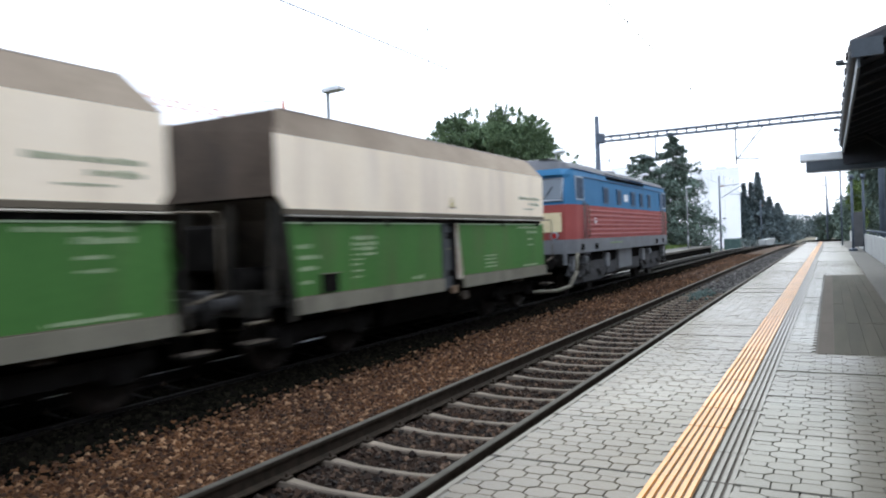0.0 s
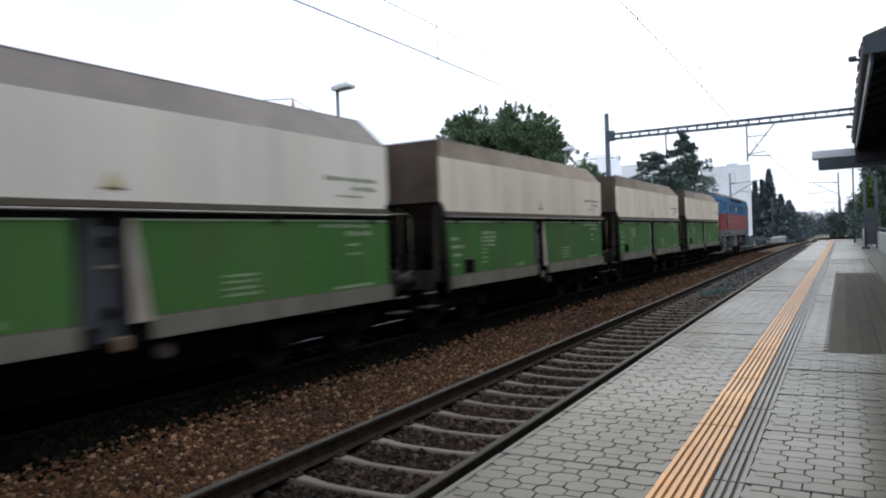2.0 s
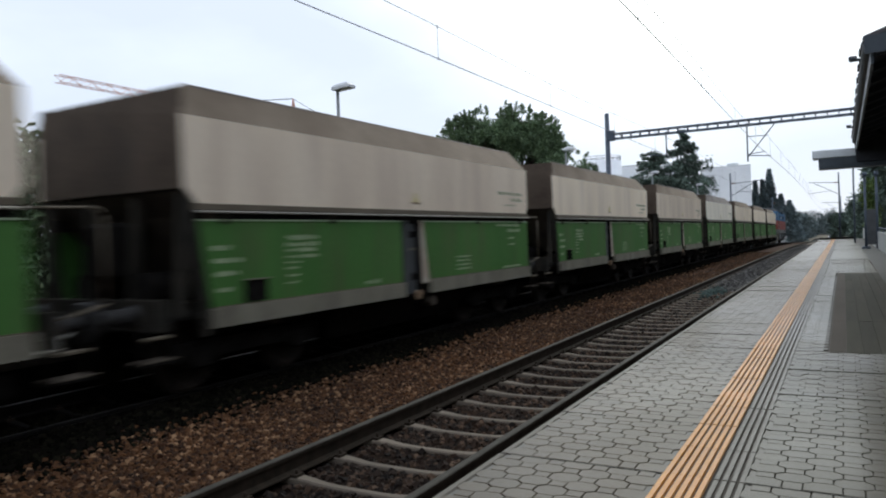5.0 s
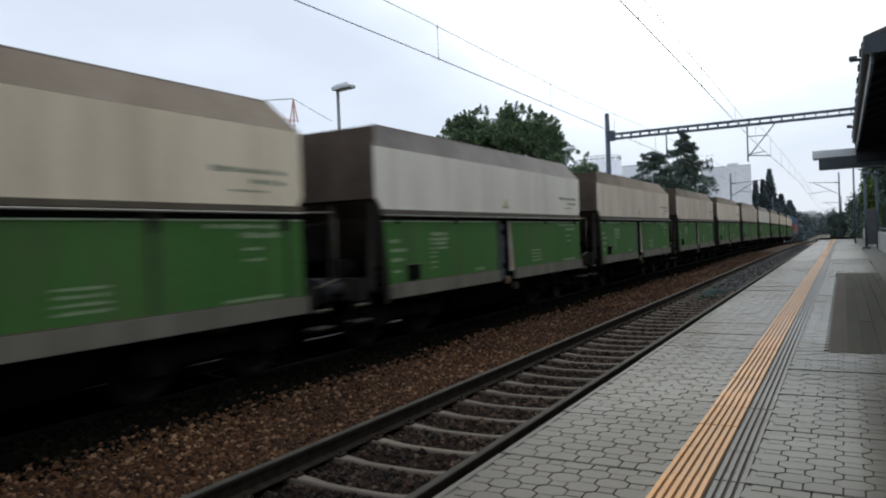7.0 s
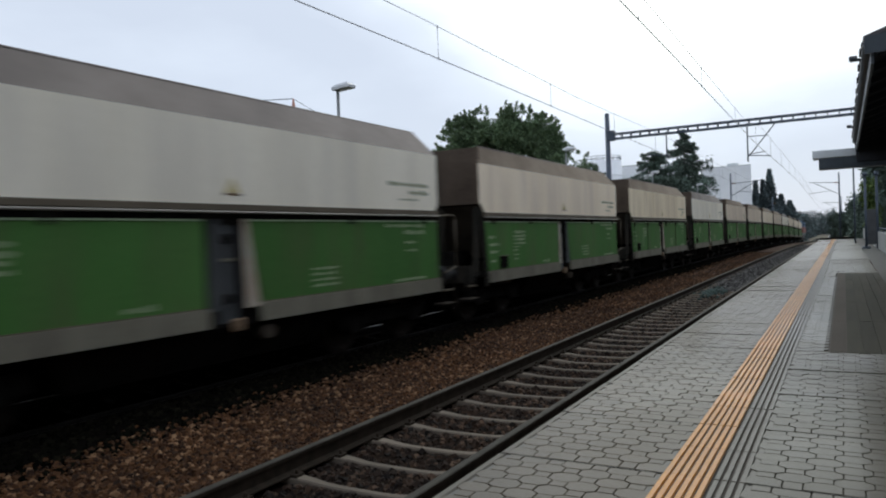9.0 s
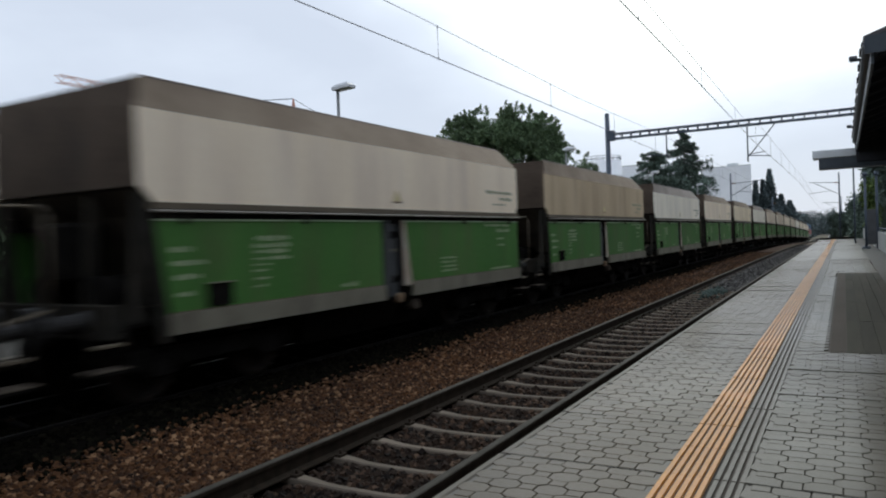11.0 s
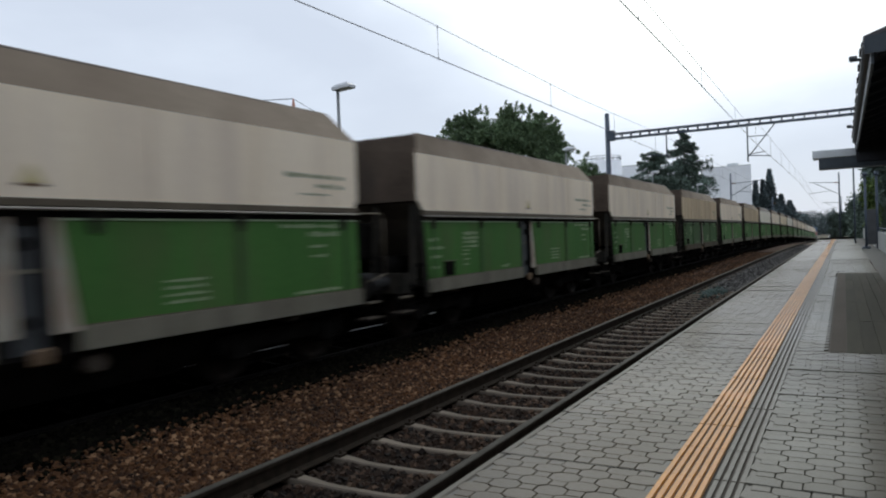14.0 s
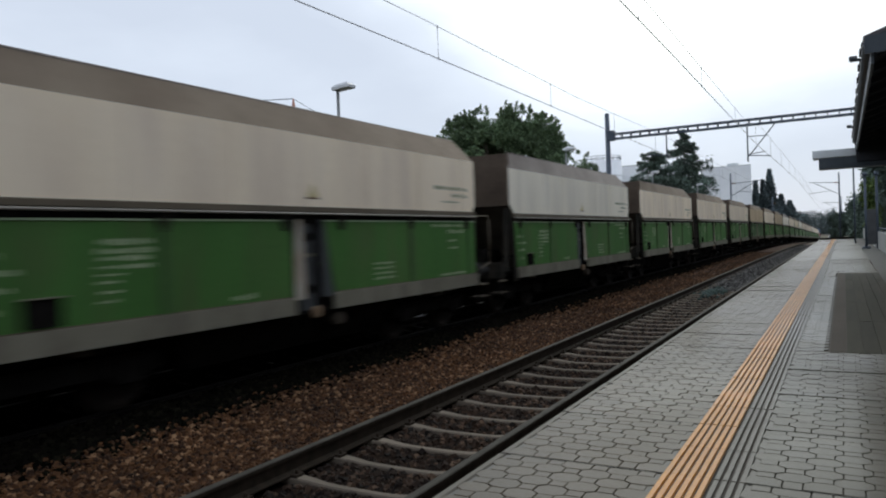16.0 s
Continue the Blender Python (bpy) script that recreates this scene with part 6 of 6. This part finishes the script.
# ---- the station side ----
def canopy():
    c = thing("canopy", "dark timber station canopy with a tiled eave", "canopy")
    y0, y1 = 10.2, 22.04
    bm = bmesh.new()
    loft(bm, [[(0.36, y, 3.97), (3.4, y, 5.0), (3.4, y, 5.1), (0.30, y, 4.05)] for y in (y0, y1)])
    part("roof_deck", bm, M["dark_wood"], c, "dark boarded roof")
    for i in range(12):
        bm = bmesh.new()
        y = y0 + 0.35 + i * 1.0
        loft(bm, [[(0.42, y - 0.05, 3.88), (3.3, y - 0.05, 4.86), (3.3, y + 0.05, 4.86), (0.42, y + 0.05, 3.88)], [(0.42, y - 0.05, 3.98), (3.3, y - 0.05, 4.97), (3.3, y + 0.05, 4.97), (0.42, y + 0.05, 3.98)]])
        part("rafter", bm, M["dark_wood"], c)
    bm = bmesh.new()
    loft(bm, [[(0.35, y, 3.45), (3.4, y, 3.45), (3.4, y, 5.0), (0.31, y, 3.99)] for y in (y1 - 0.06, y1)])
    part("gable_board", bm, M["dark_wood"], c, "dark boarded gable")
    bm = bmesh.new()
    for i in range(34):
        y = y0 + 0.35 * i
        e = 0.27 - 0.03 * ((i * 7) % 3) / 2
        loft(bm, [[(e, yy, 4.04), (3.4, yy, 5.11), (3.4, yy, 5.16 + dz), (e, yy, 4.09 + dz)] for yy, dz in ((y, 0.0), (y + 0.34, 0.03))])
    tagged(part("tiles", bm, M["tile"], c, "dark roof tiles"), kind="stuff")
    bm = bmesh.new()
    loft(bm, [[(0.33 + 0.07 * math.cos(a), y, 3.99 + 0.07 * math.sin(a)) for a in [math.pi + math.pi * k / 6 for k in range(7)]] + [(0.40, y, 4.0), (0.26, y, 4.0)] for y in (y0 - 0.05, y1)])
    part("gutter", bm, M["gutter"], c, "grey half-round gutter")
    part_box("eave_board", c, M["fascia"], (0.345, 0.375, y0, y1 - 0.07, 3.74, 3.96), "slate-grey eave board")
    part_box("end_board", c, M["fascia"], (0.28, 0.62, y0 - 0.06, y0 - 0.02, 3.86, 4.08), "slate-grey end board")
    for y in (11.2, 18.9):
        bm = bmesh.new()
        box(bm, 0.14, 0.3, y - 0.03, y + 0.03, 3.99, 4.02)
        box(bm, 0.12, 0.22, y - 0.03, y + 0.03, 4.0, 4.06)
        part("bracket", bm, M["gutter"], c, "small bracket on the gutter")
    for y in (12.5, 20.5):
        bm = bmesh.new()
        rod(bm, (1.9, y, 0.5), (1.9, y, 4.45), 0.09, sides=10)
        part("post", bm, M["dark_wood"], c)
        bm = bmesh.new()
        pipe(bm, [(1.9, y, 3.2), (0.8, y, 4.05)], 0.05)
        part("brace", bm, M["dark_wood"], c)
    e = thing("entrance_roof", "flat porch roof with pale edging and dark fascia", "roof")
    bm = bmesh.new()
    box(bm, -0.70, 3.4, 22.05, 22.7, 3.61, 3.825)
    bevel(bm, 0.015)
    part("slab", bm, M["roof_slab"], e, "pale roof edging")
    part_box("fascia", e, M["fascia"], (-0.55, 3.4, 22.08, 22.6, 3.31, 3.609), "dark slate-grey fascia")
    for y in (22.34,):
        bm = bmesh.new()
        rod(bm, (2.2, y, 0.5), (2.2, y, 3.32), 0.07, sides=10)
        part("post", bm, M["mast"], e)


def station_side():
    # out of view: wall height and brown tone are set to shape the skylight
    b = thing("station_building", "grey plastered station building, added out of view behind the platform", "building")
    part_box("wall", b, M["wall_plaster"], (3.2, 3.5, 9.0, 30, 0.2, 5.3))
    part_box("wall", b, M["brown_render"], (3.2, 9.5, -26, 8.995, 0.2, 4.3), "brown rendered wall")
    part_box("plinth", b, M["kerb"], (3.14, 3.2, -26, 30, 0.5, 1.1))
    bm = bmesh.new()
    loft(bm, [[(2.7, y, 4.25), (6.4, y, 6.3), (10.1, y, 4.25), (10.1, y, 4.4), (6.4, y, 6.5), (2.7, y, 4.4)] for y in (-26.6, 9.3)])
    part("roof", bm, M["tile"], b, "dark tiled roof")
    for y, z in [(y, 1.5) for y in (-21, -15, -9, -3, 3, 15, 21)]:
        x = 3.2
        w = part_box("window", b, M["mast"], (x - 0.05, x + 0.02, y - 0.7, y + 0.7, z, z + 1.6))
        part_box("pane", w, M["glass"], (x - 0.06, x - 0.05, y - 0.6, y + 0.6, z + 0.1, z + 1.5))
    f = thing("boundary_wall", "pale concrete wall with a dark rail behind the platform", "wall")
    part_box("wall", f, M["wall_plaster"], (1.42, 1.6, 24, 70, 0.5, 1.35))
    bm = bmesh.new()
    rod(bm, (1.5, 24, 1.52), (1.5, 70, 1.52), 0.04, sides=8)
    part("rail", bm, M["mast"], f)
    for i in range(16):
        bm = bmesh.new()
        rod(bm, (1.5, 24.2 + 3 * i, 1.3), (1.5, 24.2 + 3 * i, 1.52), 0.025, sides=6)
        part("stanchion", bm, M["mast"], f)
    n = thing("notice_board", "grey notice board on two tall capped posts", "notice board")
    for x in (0.95, 1.43):
        bm = bmesh.new()
        rod(bm, (x, 40.3, 0.5), (x, 40.3, 4.1), 0.06, sides=10)
        rod(bm, (x, 40.3, 4.08), (x, 40.3, 4.28), 0.13, 0.09, sides=12)
        part("post", bm, M["mast"], n)
    part_box("panel", n, M["board"], (0.99, 1.39, 40.26, 40.34, 0.75, 2.45), "plain grey panel", 0.015)
    bm = bmesh.new()
    rod(bm, (0.95, 40.3, 0.54), (0.95, 40.3, 0.66), 0.19, 0.17, sides=14)
    part("foot", bm, M["mast"], n)
    s = thing("signal_post", "thin grey post at the platform end", "post")
    bm = bmesh.new()
    rod(bm, (0.62, 52, 0.5), (0.62, 52, 5.4), 0.05, sides=8)
    part("pole", bm, M["mast"], s)
    car = thing("parked_car", "pale car on the road beyond the platform", "car", pose(-1.4, 128, -drop(128) - 0.5))
    bm = bmesh.new()
    loft(bm, [[(x, y, z) for x, z in ((-0.85, 0.3), (0.85, 0.3), (0.88, 0.7), (0.8, 0.9), (-0.8, 0.9), (-0.88, 0.7))] for y in (-2.1, 2.1)])
    loft(bm, [[(-0.78, y0_, 0.9), (0.78, y0_, 0.9), (0.6, y1_, 1.42), (-0.6, y1_, 1.42)] for y0_, y1_ in ((-1.5, -1.1), (1.2, 0.6))])
    part("body", bm, M["render"], car)
    part_box("rear_window", car, M["glass"], (-0.6, 0.6, -1.5, -1.38, 0.98, 1.3))
    for x in (-0.8, 0.8):
        for y in (-1.3, 1.3):
            bm = bmesh.new()
            lathe_x(bm, [(x - 0.1, 0.3), (x + 0.1, 0.3)], 14)
            wh = part("wheel", bm, M["black_steel"], car)
            wh.matrix_basis = pose(0, y, 0.31)


# ---- what moves ----
def motions():
    times = [0.5 * i for i in range(33)]
    spin = [i / 30 for i in range(481)]
    for w, off, k in WAGONS + [(LOCO[0], 9.45, -1)]:
        rows = []
        for t in times:
            y = FRONT0 + travel(t) + off
            slope = (drop(y + 3) - drop(y - 3)) / 6
            rows.append((t, pose(FAR_AXIS, y, -drop(y), -math.degrees(math.atan(slope)))))
        walk(w, rows)
        for o in w.children_recursive:
            if o.name.startswith("wheelset"):
                at, rad = o.location.copy(), o["radius"]
                walk(o, [(t, pose(at.x, at.y, at.z, -math.degrees(travel(t) / rad) % 360.0)) for t in spin])


ground()
track_beds()
far_platform()
train()
locomotive()
scenery()
white_hall()
storage_tank()
lamps()
crane()
portal()
side_mast(-11, 86, 1)
side_mast(-11, 140, 1)
side_mast(-0.35, 96, -1)
side_mast(-0.3, 150, -1)
overhead_line(FAR_AXIS)
overhead_line(NEAR_AXIS)
canopy()
station_side()
tracks()
gravel()
near_platform()
motions()
